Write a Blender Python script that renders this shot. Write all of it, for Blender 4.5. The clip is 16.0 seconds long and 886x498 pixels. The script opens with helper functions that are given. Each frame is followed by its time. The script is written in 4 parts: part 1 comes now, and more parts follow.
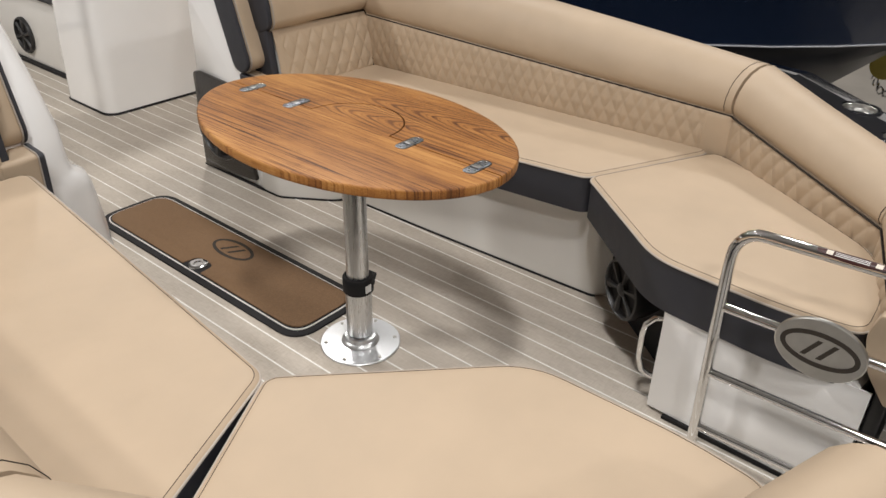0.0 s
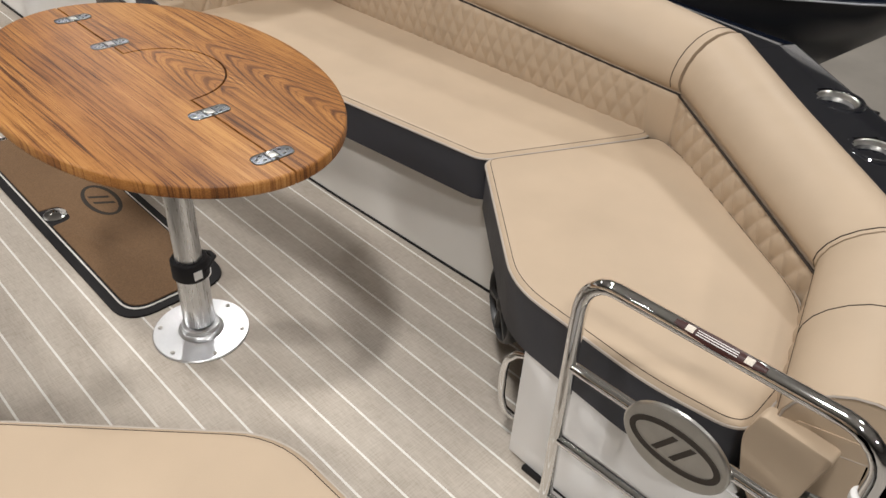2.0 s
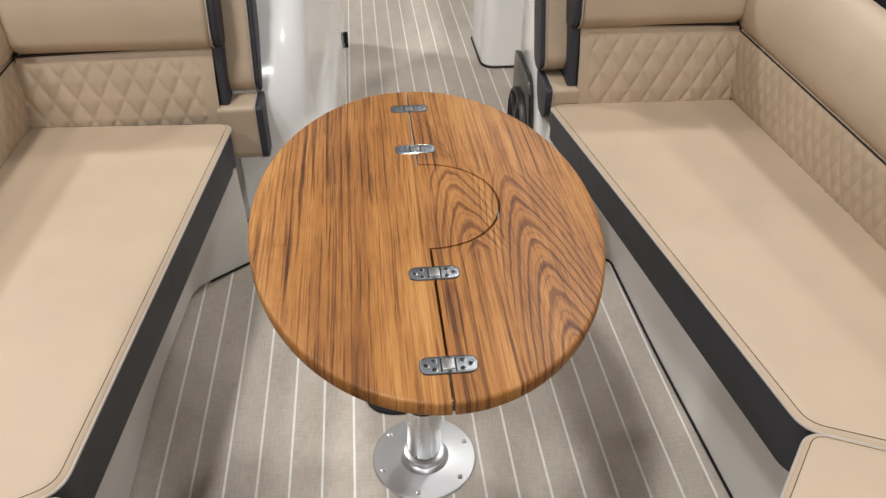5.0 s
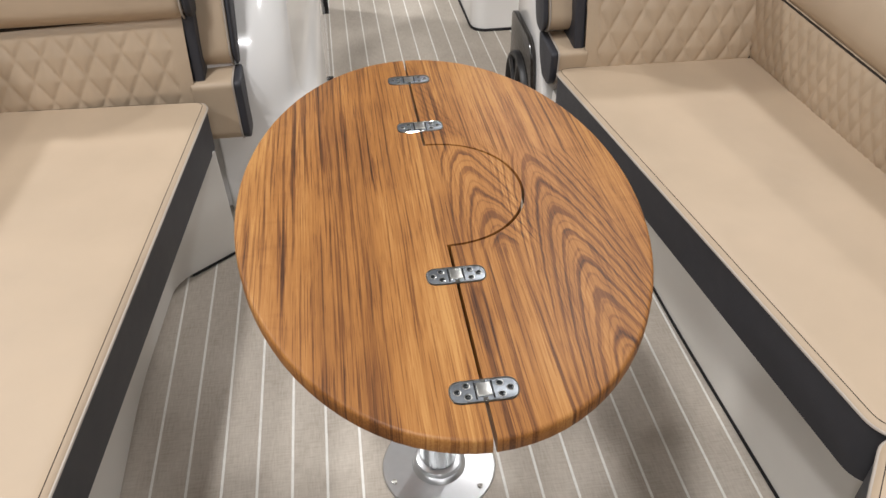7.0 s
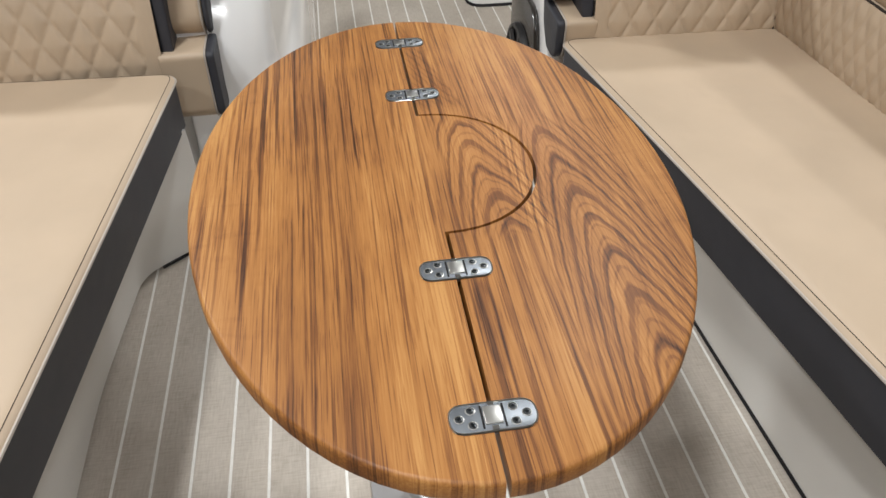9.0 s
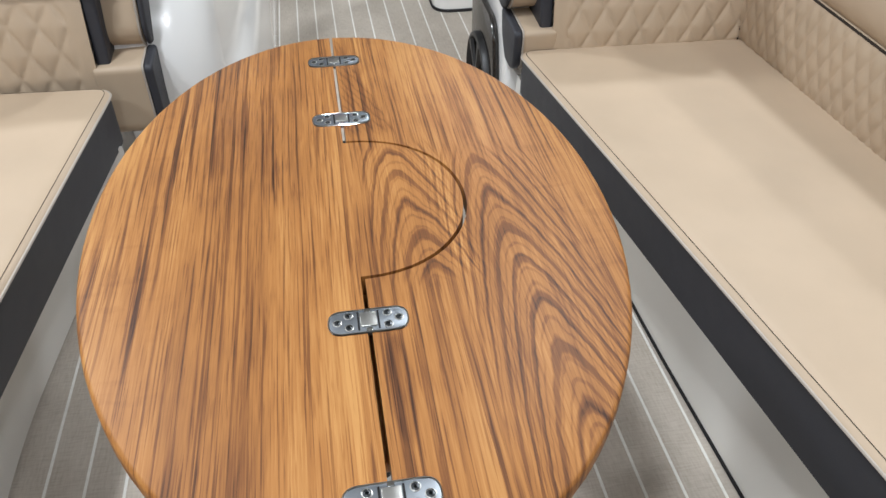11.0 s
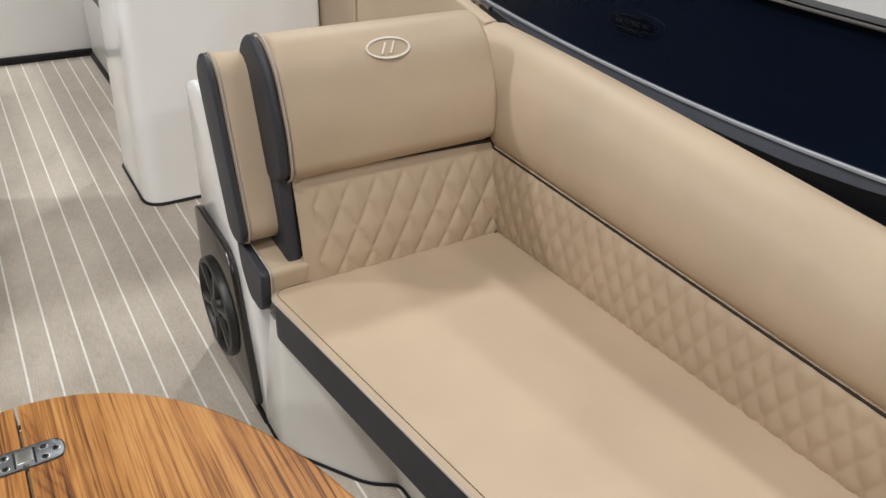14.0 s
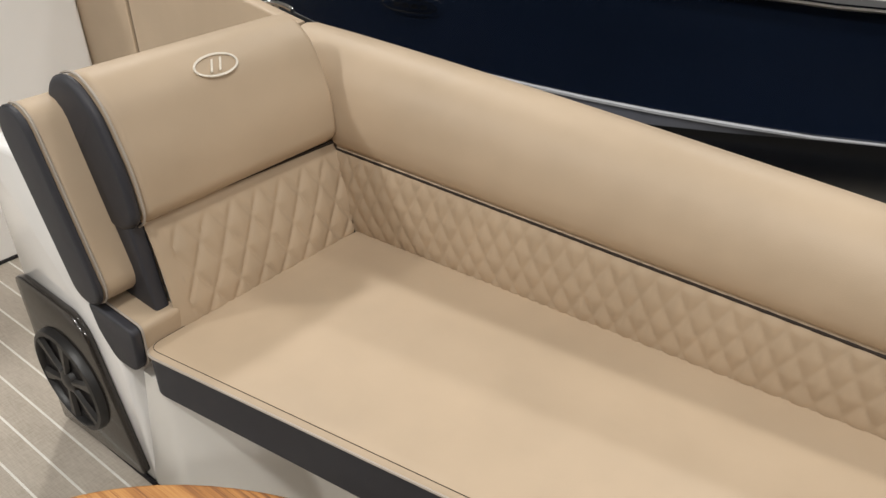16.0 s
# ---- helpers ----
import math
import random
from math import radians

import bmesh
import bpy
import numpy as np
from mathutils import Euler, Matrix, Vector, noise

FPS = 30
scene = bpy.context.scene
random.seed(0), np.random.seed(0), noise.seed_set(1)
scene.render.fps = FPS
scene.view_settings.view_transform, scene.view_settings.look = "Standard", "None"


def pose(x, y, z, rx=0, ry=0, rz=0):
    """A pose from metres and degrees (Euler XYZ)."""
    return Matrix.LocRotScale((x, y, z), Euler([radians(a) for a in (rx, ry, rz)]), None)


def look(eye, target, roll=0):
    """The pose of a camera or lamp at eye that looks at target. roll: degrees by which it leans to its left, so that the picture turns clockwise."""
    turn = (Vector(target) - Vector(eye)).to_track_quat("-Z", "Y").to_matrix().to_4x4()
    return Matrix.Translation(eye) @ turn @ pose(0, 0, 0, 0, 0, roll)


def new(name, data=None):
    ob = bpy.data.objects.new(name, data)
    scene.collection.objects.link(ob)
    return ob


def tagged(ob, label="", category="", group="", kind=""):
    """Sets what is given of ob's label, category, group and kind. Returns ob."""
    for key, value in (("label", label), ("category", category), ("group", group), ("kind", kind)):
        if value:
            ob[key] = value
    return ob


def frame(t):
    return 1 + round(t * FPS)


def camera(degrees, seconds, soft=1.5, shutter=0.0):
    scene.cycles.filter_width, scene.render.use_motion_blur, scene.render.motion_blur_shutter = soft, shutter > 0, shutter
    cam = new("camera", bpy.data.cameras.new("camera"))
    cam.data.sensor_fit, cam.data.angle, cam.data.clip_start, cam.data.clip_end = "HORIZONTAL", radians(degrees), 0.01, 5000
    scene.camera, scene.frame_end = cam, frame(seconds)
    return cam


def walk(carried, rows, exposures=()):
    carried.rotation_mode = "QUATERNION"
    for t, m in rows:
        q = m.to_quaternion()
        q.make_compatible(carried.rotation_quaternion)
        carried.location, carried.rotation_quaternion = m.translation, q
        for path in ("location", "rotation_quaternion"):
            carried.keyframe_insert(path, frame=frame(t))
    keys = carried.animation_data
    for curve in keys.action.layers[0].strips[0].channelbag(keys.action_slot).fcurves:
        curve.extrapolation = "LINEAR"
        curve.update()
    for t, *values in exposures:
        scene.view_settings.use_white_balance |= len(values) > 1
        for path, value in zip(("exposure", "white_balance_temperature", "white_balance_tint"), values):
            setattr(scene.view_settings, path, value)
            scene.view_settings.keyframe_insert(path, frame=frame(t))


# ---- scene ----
cam = camera(60.2, 16.0)
PATH = [
    (0, (-1.215, -1.291, 1.348), (0.12, -0.2, 0.334), 1.3),
    (0.5, (-1.053, -1.304, 1.351), (0.282, -0.234, 0.315), 1.9),
    (1, (-0.859, -1.344, 1.375), (0.464, -0.284, 0.313), 2.8),
    (1.5, (-0.752, -1.346, 1.35), (0.498, -0.296, 0.194), 3.1),
    (2, (-0.591, -1.353, 1.314), (0.573, -0.252, 0.117), 3.9),
    (2.5, (-0.317, -1.347, 1.336), (0.631, -0.083, 0.109), 4.9),
    (3, (-0.148, -1.307, 1.346), (0.464, 0.151, 0.122), 4.6),
    (3.5, (-0.058, -1.251, 1.371), (0.242, 0.319, 0.168), 2.4),
    (4, (-0.056, -1.204, 1.383), (0.098, 0.423, 0.231), 0.8),
    (6.5, (-0.123, -0.965, 1.334), (0.088, 0.594, 0.099), -0.7),
    (7, (-0.112, -0.935, 1.309), (0.098, 0.617, 0.064), -0.8),
    (7.5, (-0.108, -0.906, 1.283), (0.107, 0.641, 0.033), -1.0),
    (8, (-0.112, -0.867, 1.247), (0.118, 0.676, -0.005), -0.9),
    (10.5, (-0.031, -0.739, 1.169), (0.178, 0.780, -0.116), 0.2),
    (11, (-0.013, -0.719, 1.186), (0.250, 0.805, -0.082), 0.2),
    (11.5, (-0.033, -0.619, 1.215), (0.342, 0.915, -0.011), 0.2),
    (12, (-0.061, -0.545, 1.234), (0.455, 0.986, 0.055), 0.3),
    (12.5, (-0.050, -0.504, 1.250), (0.607, 1.009, 0.118), 1.1),
    (13, (-0.009, -0.431, 1.262), (0.761, 1.059, 0.174), 1.8),
    (13.5, (0.032, -0.352, 1.279), (0.888, 1.113, 0.220), 2.4),
    (14, (0.062, -0.316, 1.285), (0.989, 1.118, 0.243), 2.6),
    (14.5, (0.066, -0.313, 1.301), (1.059, 1.081, 0.268), 2.4),
    (15, (0.020, -0.257, 1.302), (1.102, 1.073, 0.273), 1.9),
    (15.5, (-0.043, -0.202, 1.298), (1.174, 1.004, 0.267), 0.2),
    (16, (-0.062, -0.191, 1.284), (1.271, 0.869, 0.235), -0.6),
]
TINTS = [(0, -0.2, 6350, 10), (1, -0.12, 6350, 10), (1.9, -0.17, 6350, 10), (2.5, -0.25, 6300, 10), (4, -0.21, 6250, 10), (7, -0.16, 6200, 10), (10.5, -0.01, 5850, 6), (11, 0.02, 5750, 6), (11.5, -0.07, 5650, 5), (12.5, -0.17, 5580, 3), (13.1, -0.14, 5600, 6), (14, -0.18, 6200, 8), (15.5, -0.16, 6480, 9), (16, -0.16, 6450, 8)]
walk(cam, [(t, look(eye, target, roll)) for t, eye, target, roll in PATH], TINTS)

# ---- world, lamps ----
world = bpy.data.worlds.new("hall_air")
scene.world = world
world.use_nodes = True
world.node_tree.nodes["Background"].inputs[0].default_value = (0.86, 0.93, 1.0, 1)
world.node_tree.nodes["Background"].inputs[1].default_value = 0.19


def lamp(name, x, y, z, size, watts, color):
    data = bpy.data.lights.new(name, "AREA")
    data.shape, data.size, data.energy, data.color = "DISK", size, watts, color
    ob = new(name, data)
    ob.location = (x, y, z)
    return ob


LAMP_Z = 6.2
LAMPS = ((-1.7, -1.1, 222), (3.0, 4.2, 200), (-4.6, 4.4, 350), (3.4, -3.4, 90), (-3.6, -4.2, 210), (3.4, 10.5, 190), (6.2, 1.0, 170), (-8.5, 3.5, 60), (0.5, -9.5, 330))
for lx, ly, lw in LAMPS:
    lamp("hall_lamp", lx, ly, LAMP_Z, 0.6, lw, (1.0, 0.962, 0.922))


# ---- materials ----
def mat(name, rough=0.5, metal=0.0, coat=0.0, spec=0.5):
    m = bpy.data.materials.new(name)
    m.use_nodes = True
    b = m.node_tree.nodes["Principled BSDF"]
    b.inputs["Roughness"].default_value = rough
    b.inputs["Metallic"].default_value = metal
    b.inputs["Coat Weight"].default_value = coat
    b.inputs["Specular IOR Level"].default_value = spec
    return m, m.node_tree.nodes, m.node_tree.links, b


def noise_node(n, l, scale, detail=4.0, stretch=(1, 1, 1), rough=0.55):
    tc = n.new("ShaderNodeTexCoord")
    mp = n.new("ShaderNodeMapping")
    mp.inputs["Scale"].default_value = stretch
    t = n.new("ShaderNodeTexNoise")
    t.inputs["Scale"].default_value, t.inputs["Detail"].default_value, t.inputs["Roughness"].default_value = scale, detail, rough
    l.new(tc.outputs["Object"], mp.inputs["Vector"])
    l.new(mp.outputs["Vector"], t.inputs["Vector"])
    return t


def ramp(n, l, src, stops):
    r = n.new("ShaderNodeValToRGB")
    el = r.color_ramp.elements
    while len(el) < len(stops):
        el.new(0.5)
    for e, (p, c) in zip(el, stops):
        e.position, e.color = p, (*c, 1)
    l.new(src, r.inputs["Fac"])
    return r


def bump(n, l, src, b, strength, dist, after=None):
    k = n.new("ShaderNodeBump")
    k.inputs["Strength"].default_value, k.inputs["Distance"].default_value = strength, dist
    l.new(src, k.inputs["Height"])
    if after:
        l.new(after.outputs["Normal"], k.inputs["Normal"])
    l.new(k.outputs["Normal"], b.inputs["Normal"])
    return k


def shaded(c, k):
    return tuple(min(1, v * k) for v in c)


def vinyl(name, c, rough=0.48):
    m, n, l, b = mat(name, rough, spec=0.4)
    big = noise_node(n, l, 5.0, 3)
    r = ramp(n, l, big.outputs["Fac"], ((0.3, shaded(c, 0.94)), (0.7, shaded(c, 1.05))))
    l.new(r.outputs["Color"], b.inputs["Base Color"])
    wr = noise_node(n, l, 9.0, 2)
    k1 = bump(n, l, wr.outputs["Fac"], b, 0.25, 0.012)
    v = n.new("ShaderNodeTexVoronoi")
    v.inputs["Scale"].default_value = 700
    tc = n.new("ShaderNodeTexCoord")
    l.new(tc.outputs["Object"], v.inputs["Vector"])
    bump(n, l, v.outputs["Distance"], b, 0.22, 0.0006, k1)
    rr = ramp(n, l, big.outputs["Fac"], ((0.2, (rough - 0.05,) * 3), (0.8, (rough + 0.08,) * 3)))
    l.new(rr.outputs["Color"], b.inputs["Roughness"])
    return m


def plain(name, c, rough, metal=0.0, coat=0.0, scale=12.0, amount=0.06, bumpy=0.0, spec=0.5):
    m, n, l, b = mat(name, rough, metal, coat, spec)
    t = noise_node(n, l, scale, 5)
    r = ramp(n, l, t.outputs["Fac"], ((0.25, shaded(c, 1 - amount)), (0.75, shaded(c, 1 + amount))))
    l.new(r.outputs["Color"], b.inputs["Base Color"])
    if bumpy:
        t2 = noise_node(n, l, scale * 30, 3)
        bump(n, l, t2.outputs["Fac"], b, bumpy, 0.002)
    return m


TAN = vinyl("tan_vinyl", (0.486, 0.378, 0.268))
NAVY = vinyl("navy_vinyl", (0.036, 0.0365, 0.044), 0.5)
PIPE = plain("piping", (0.42, 0.37, 0.32), 0.5)
STITCH = plain("dark_stitch", (0.035, 0.027, 0.022), 0.8, spec=0.2)
WHITE = plain("white_gelcoat", (0.87, 0.86, 0.845), 0.16, coat=0.6, scale=3, amount=0.02)
# the white gelcoat again, darkened to cream for shade on the bases
BASEWHITE = plain("shaded_gelcoat", (0.73, 0.71, 0.67), 0.3, coat=0.3, scale=4, amount=0.03)
BLACKGEL = plain("black_gelcoat", (0.012, 0.013, 0.017), 0.08, coat=1.0, scale=3, amount=0.1)
CHROME = plain("chrome", (0.78, 0.78, 0.78), 0.07, 1.0, amount=0.03)
STEEL = plain("plate_steel", (0.58, 0.57, 0.54), 0.34, 1.0, amount=0.08, scale=40)
HINGE = plain("hinge_steel", (0.29, 0.31, 0.335), 0.42, 1.0, amount=0.08, scale=40)
DARKSTEEL = plain("screw_steel", (0.10, 0.105, 0.11), 0.35, 1.0, amount=0.1, scale=60)
RUBBER = plain("black_rubber", (0.014, 0.013, 0.014), 0.6, amount=0.2, bumpy=0.2, spec=0.25)
SPEAKER = plain("speaker_plastic", (0.022, 0.021, 0.021), 0.42, amount=0.15)
GLOSSBLACK = plain("gloss_black_panel", (0.022, 0.018, 0.015), 0.22, coat=0.35, amount=0.1)
STRIPE = plain("pale_stripe", (0.80, 0.78, 0.73), 0.6, scale=60, amount=0.08)
HATCHMAT = plain("brown_mat", (0.215, 0.125, 0.062), 0.85, scale=250, amount=0.25, bumpy=0.6)
DARKMARK = plain("dark_mark", (0.035, 0.027, 0.020), 0.8)
PALEMARK = plain("pale_thread", (0.80, 0.74, 0.64), 0.6, scale=400, amount=0.15, bumpy=0.5)
NAVYHULL = plain("navy_hull", (0.009, 0.016, 0.036), 0.10, coat=1.0, scale=1.5, amount=0.15)
HULLGREY = plain("hull_stripe_grey", (0.70, 0.71, 0.75), 0.25, coat=0.4)
HULLSLATE = plain("hull_slate", (0.20, 0.21, 0.25), 0.25, coat=0.4)
HULLBLACK = plain("hull_bottom_navy", (0.008, 0.011, 0.020), 0.30, coat=0.15)
YELLOW = plain("yellow_roller", (0.55, 0.45, 0.09), 0.45)
CONCRETE = plain("concrete", (0.36, 0.33, 0.29), 0.55, scale=2.0, amount=0.12, bumpy=0.15)
DARKFRAME = plain("trailer_paint", (0.010, 0.010, 0.011), 0.35)
CEIL = plain("hall_ceiling_paint", (0.75, 0.75, 0.74), 0.8, scale=1.0)
HALLWALL = plain("hall_wall_paint", (0.62, 0.61, 0.60), 0.8, scale=1.0, amount=0.2)
LABELWHITE = plain("label_white", (0.75, 0.74, 0.72), 0.4)
LABELDARK = plain("label_dark", (0.045, 0.012, 0.010), 0.4)


def brushed():
    m, n, l, b = mat("brushed_aluminium", 0.3, 1.0)
    t = noise_node(n, l, 260, 4, (1, 1, 0.06))
    r = ramp(n, l, t.outputs["Fac"], ((0.3, (0.56, 0.57, 0.58)), (0.7, (0.74, 0.75, 0.76))))
    l.new(r.outputs["Color"], b.inputs["Base Color"])
    rr = ramp(n, l, t.outputs["Fac"], ((0.2, (0.22,) * 3), (0.8, (0.38,) * 3)))
    l.new(rr.outputs["Color"], b.inputs["Roughness"])
    return m


ALU = brushed()
PLATE = plain("turned_aluminium", (0.74, 0.75, 0.76), 0.36, 1.0, amount=0.03, scale=60)


def woven():
    m, n, l, b = mat("woven_deck_vinyl", 0.75, spec=0.35)
    big = noise_node(n, l, 6.0, 4, (2.0, 0.8, 1))
    fine = noise_node(n, l, 260, 3, (1, 0.12, 1))
    weft = noise_node(n, l, 300, 3, (0.10, 1, 1))
    a = n.new("ShaderNodeMix")
    a.data_type = "FLOAT"
    a.inputs[0].default_value = 0.5
    l.new(fine.outputs["Fac"], a.inputs[2])
    l.new(weft.outputs["Fac"], a.inputs[3])
    c2 = n.new("ShaderNodeMix")
    c2.data_type = "FLOAT"
    c2.inputs[0].default_value = 0.35
    l.new(a.outputs[0], c2.inputs[2])
    l.new(big.outputs["Fac"], c2.inputs[3])
    r = ramp(n, l, c2.outputs[0], ((0.34, (0.375, 0.325, 0.268)), (0.5, (0.475, 0.422, 0.357)), (0.66, (0.565, 0.510, 0.441))))
    l.new(r.outputs["Color"], b.inputs["Base Color"])
    bump(n, l, a.outputs[0], b, 0.22, 0.001)
    return m


DECK = woven()


def teak(name, shift, seedx):
    """Oiled teak: straight grain, cathedral figure and strips glued side by side, grain along y."""
    m, n, l, b = mat(name, 0.44, spec=0.28)
    tc = n.new("ShaderNodeTexCoord")
    sep = n.new("ShaderNodeSeparateXYZ")
    l.new(tc.outputs["Object"], sep.inputs[0])

    def mth(op, a, b2=None):
        k = n.new("ShaderNodeMath")
        k.operation = op
        for i, v in enumerate((a, b2)):
            if v is None:
                continue
            if isinstance(v, (int, float)):
                k.inputs[i].default_value = v
            else:
                l.new(v, k.inputs[i])
        return k.outputs[0]

    x, y = sep.outputs[0], sep.outputs[1]

    def grain(scale, run, detail=3, rough=0.6, off=0.0):
        """Noise drawn out along y, broken at the glue joints."""
        c = n.new("ShaderNodeCombineXYZ")
        l.new(mth("ADD", xw, mth("MULTIPLY", strip, 0.61 + off)), c.inputs[0])
        l.new(mth("MULTIPLY", y, run), c.inputs[1])
        g = n.new("ShaderNodeTexNoise")
        g.inputs["Scale"].default_value, g.inputs["Detail"].default_value, g.inputs["Roughness"].default_value = scale, detail, rough
        l.new(c.outputs[0], g.inputs["Vector"])
        return g.outputs["Fac"]

    def only(v, lo, hi):
        k = n.new("ShaderNodeMapRange")
        k.interpolation_type = "SMOOTHSTEP"
        k.inputs["From Min"].default_value, k.inputs["From Max"].default_value = lo, hi
        l.new(v, k.inputs["Value"])
        return k.outputs[0]

    warp = noise_node(n, l, 5.0, 2, (1, 0.30, 1))
    wob = noise_node(n, l, 40.0, 3, (1, 0.5, 1))
    xw = mth("ADD", x, mth("MULTIPLY", mth("SUBTRACT", warp.outputs["Fac"], 0.5), 0.016))
    strip = mth("FLOOR", mth("DIVIDE", mth("ADD", mth("ADD", x, mth("MULTIPLY", y, 0.02)), shift), 0.083))
    white = n.new("ShaderNodeTexWhiteNoise")
    white.noise_dimensions = "1D"
    l.new(mth("ADD", strip, seedx), white.inputs["W"])
    # cathedral figure: nested arches about two centre lines, thin dark late wood and finer lines between
    def arches(xc, lean, steep, freq):
        dx = mth("SUBTRACT", mth("SUBTRACT", xw, xc), mth("MULTIPLY", y, lean))
        bow = mth("POWER", mth("ABSOLUTE", dx), 1.6)
        f = mth("ADD", mth("ADD", y, mth("MULTIPLY", bow, steep)), mth("ADD", mth("MULTIPLY", warp.outputs["Fac"], 0.13), mth("MULTIPLY", wob.outputs["Fac"], 0.030)))
        dark = only(mth("SINE", mth("MULTIPLY", f, freq * 6.283)), 0.30, 0.98)
        thin = only(mth("SINE", mth("MULTIPLY", f, freq * 6.283 * 2.6)), 0.35, 0.98)
        return mth("ADD", mth("MULTIPLY", dark, 0.74), mth("MULTIPLY", thin, 0.36)), mth("ABSOLUTE", dx)

    a1, d1 = arches(0.163, -0.05, 21.0, 15.5)
    a2, d2 = arches(0.062, -0.10, 17.0, 19.0)
    m1 = mth("MULTIPLY", only(d1, 0.088, 0.060), mth("MULTIPLY", only(y, 0.12, 0.05), only(x, 0.075, 0.105)))
    m2 = mth("MULTIPLY", mth("MULTIPLY", only(d2, 0.066, 0.040), only(y, 0.13, 0.10)), mth("MULTIPLY", only(y, -0.16, -0.13), only(x, 0.010, 0.02)))
    plain_wood = mth("SUBTRACT", 1.0, mth("MULTIPLY", mth("ADD", m1, m2), 0.8))
    fine = noise_node(n, l, 420, 4, (1, 0.03, 1))
    pores = only(grain(520, 0.030, 2), 0.56, 0.68)
    zone = only(grain(13, 0.05, 1, 0.5, 0.3), 0.34, 0.60)
    lines = mth("MULTIPLY", only(grain(135, 0.007, 2, 0.55), 0.50, 0.62), mth("ADD", 0.25, mth("MULTIPLY", zone, 0.75)))
    hair = only(grain(270, 0.012, 3, 0.6, 0.41), 0.53, 0.60)
    wide = grain(20, 0.03, 2, 0.5, 0.17)
    cloud = noise_node(n, l, 9, 3, (1, 0.5, 1))
    lx, ly = mth("DIVIDE", mth("SUBTRACT", x, 0.021), 0.013), mth("DIVIDE", mth("ADD", y, 0.285), 0.070)
    eye = mth("MULTIPLY", only(mth("ADD", mth("MULTIPLY", lx, lx), mth("MULTIPLY", ly, ly)), 1.15, 0.55), only(x, 0.002, 0.006))
    # board with arched figure between the far hinges, and flecks across the outer boards
    fx = mth("SUBTRACT", mth("SUBTRACT", x, 0.012), mth("MULTIPLY", mth("SUBTRACT", 0.42, y), 0.20))
    far_board = mth("MULTIPLY", mth("MULTIPLY", only(x, 0.002, 0.006), only(fx, 0.004, 0.0)), only(y, 0.14, 0.17))
    far_rings = only(mth("SINE", mth("MULTIPLY", mth("ADD", mth("MULTIPLY", fx, 6.0), mth("ADD", y, mth("MULTIPLY", wob.outputs["Fac"], 0.10))), 105.0)), 0.1, 1.0)
    fleck = mth("MULTIPLY", only(noise_node(n, l, 55, 3, (0.25, 1.0, 1)).outputs["Fac"], 0.55, 0.66), only(mth("ABSOLUTE", x), 0.17, 0.24))
    arch = mth("ADD", mth("MULTIPLY", a1, m1), mth("MULTIPLY", a2, m2))
    tone = mth("ADD", mth("MULTIPLY", mth("MULTIPLY", lines, plain_wood), 0.34), mth("MULTIPLY", arch, 0.40))
    tone = mth("ADD", tone, mth("ADD", mth("MULTIPLY", pores, 0.15), mth("MULTIPLY", mth("SUBTRACT", fine.outputs["Fac"], 0.42), 0.55)))
    tone = mth("ADD", tone, mth("ADD", mth("MULTIPLY", mth("SUBTRACT", wide, 0.38), 0.85), mth("MULTIPLY", mth("SUBTRACT", cloud.outputs["Fac"], 0.46), 0.46)))
    tone = mth("ADD", tone, mth("ADD", mth("MULTIPLY", white.outputs["Value"], 0.20), mth("MULTIPLY", mth("MULTIPLY", hair, plain_wood), 0.27)))
    tone = mth("ADD", tone, mth("ADD", mth("MULTIPLY", eye, 0.17), mth("ADD", mth("MULTIPLY", far_board, mth("ADD", 0.12, mth("MULTIPLY", far_rings, 0.13))), mth("MULTIPLY", fleck, 0.05))))
    r = ramp(n, l, tone, ((0.04, (0.52, 0.266, 0.084)), (0.30, (0.375, 0.163, 0.044)), (0.58, (0.195, 0.076, 0.023)), (0.95, (0.046, 0.018, 0.009))))
    l.new(r.outputs["Color"], b.inputs["Base Color"])
    bump(n, l, fine.outputs["Fac"], b, 0.12, 0.0006)
    return m


TEAK = teak("oiled_teak", 0.5, 2.0)


# ---- building helpers ----
def part(name, bm, material, parent, label="", smooth=True, recalc=True):
    if recalc:
        bmesh.ops.recalc_face_normals(bm, faces=bm.faces)
    me = bpy.data.meshes.new(name)
    bm.to_mesh(me)
    bm.free()
    me.materials.append(material)
    if smooth:
        me.polygons.foreach_set("use_smooth", [True] * len(me.polygons))
        me.set_sharp_from_angle(angle=radians(38))
    ob = new(name, me)
    ob.parent = parent
    if label:
        ob["label"] = label
    return ob


def thing(name, label, category, group="", kind=""):
    return tagged(new(name), label, category, group, kind)


def structure(name, bm, material, label, category):
    return tagged(part(name, bm, material, None), label, category, kind="structure")


def grid_mesh(bm, rows, close_u=False, close_v=False, caps=False):
    """Quads between rows of points; close_u joins each row's ends, close_v the first and last rows."""
    vs = [[bm.verts.new(p) for p in r] for r in rows]
    nr, nc = len(vs), len(vs[0])
    for i in range(nr if close_v else nr - 1):
        for j in range(nc if close_u else nc - 1):
            a, b, c, d = vs[i][j], vs[i][(j + 1) % nc], vs[(i + 1) % nr][(j + 1) % nc], vs[(i + 1) % nr][j]
            bm.faces.new((a, b, c, d))
    if caps:
        bm.faces.new(vs[0])
        bm.faces.new(vs[-1])
    return bm


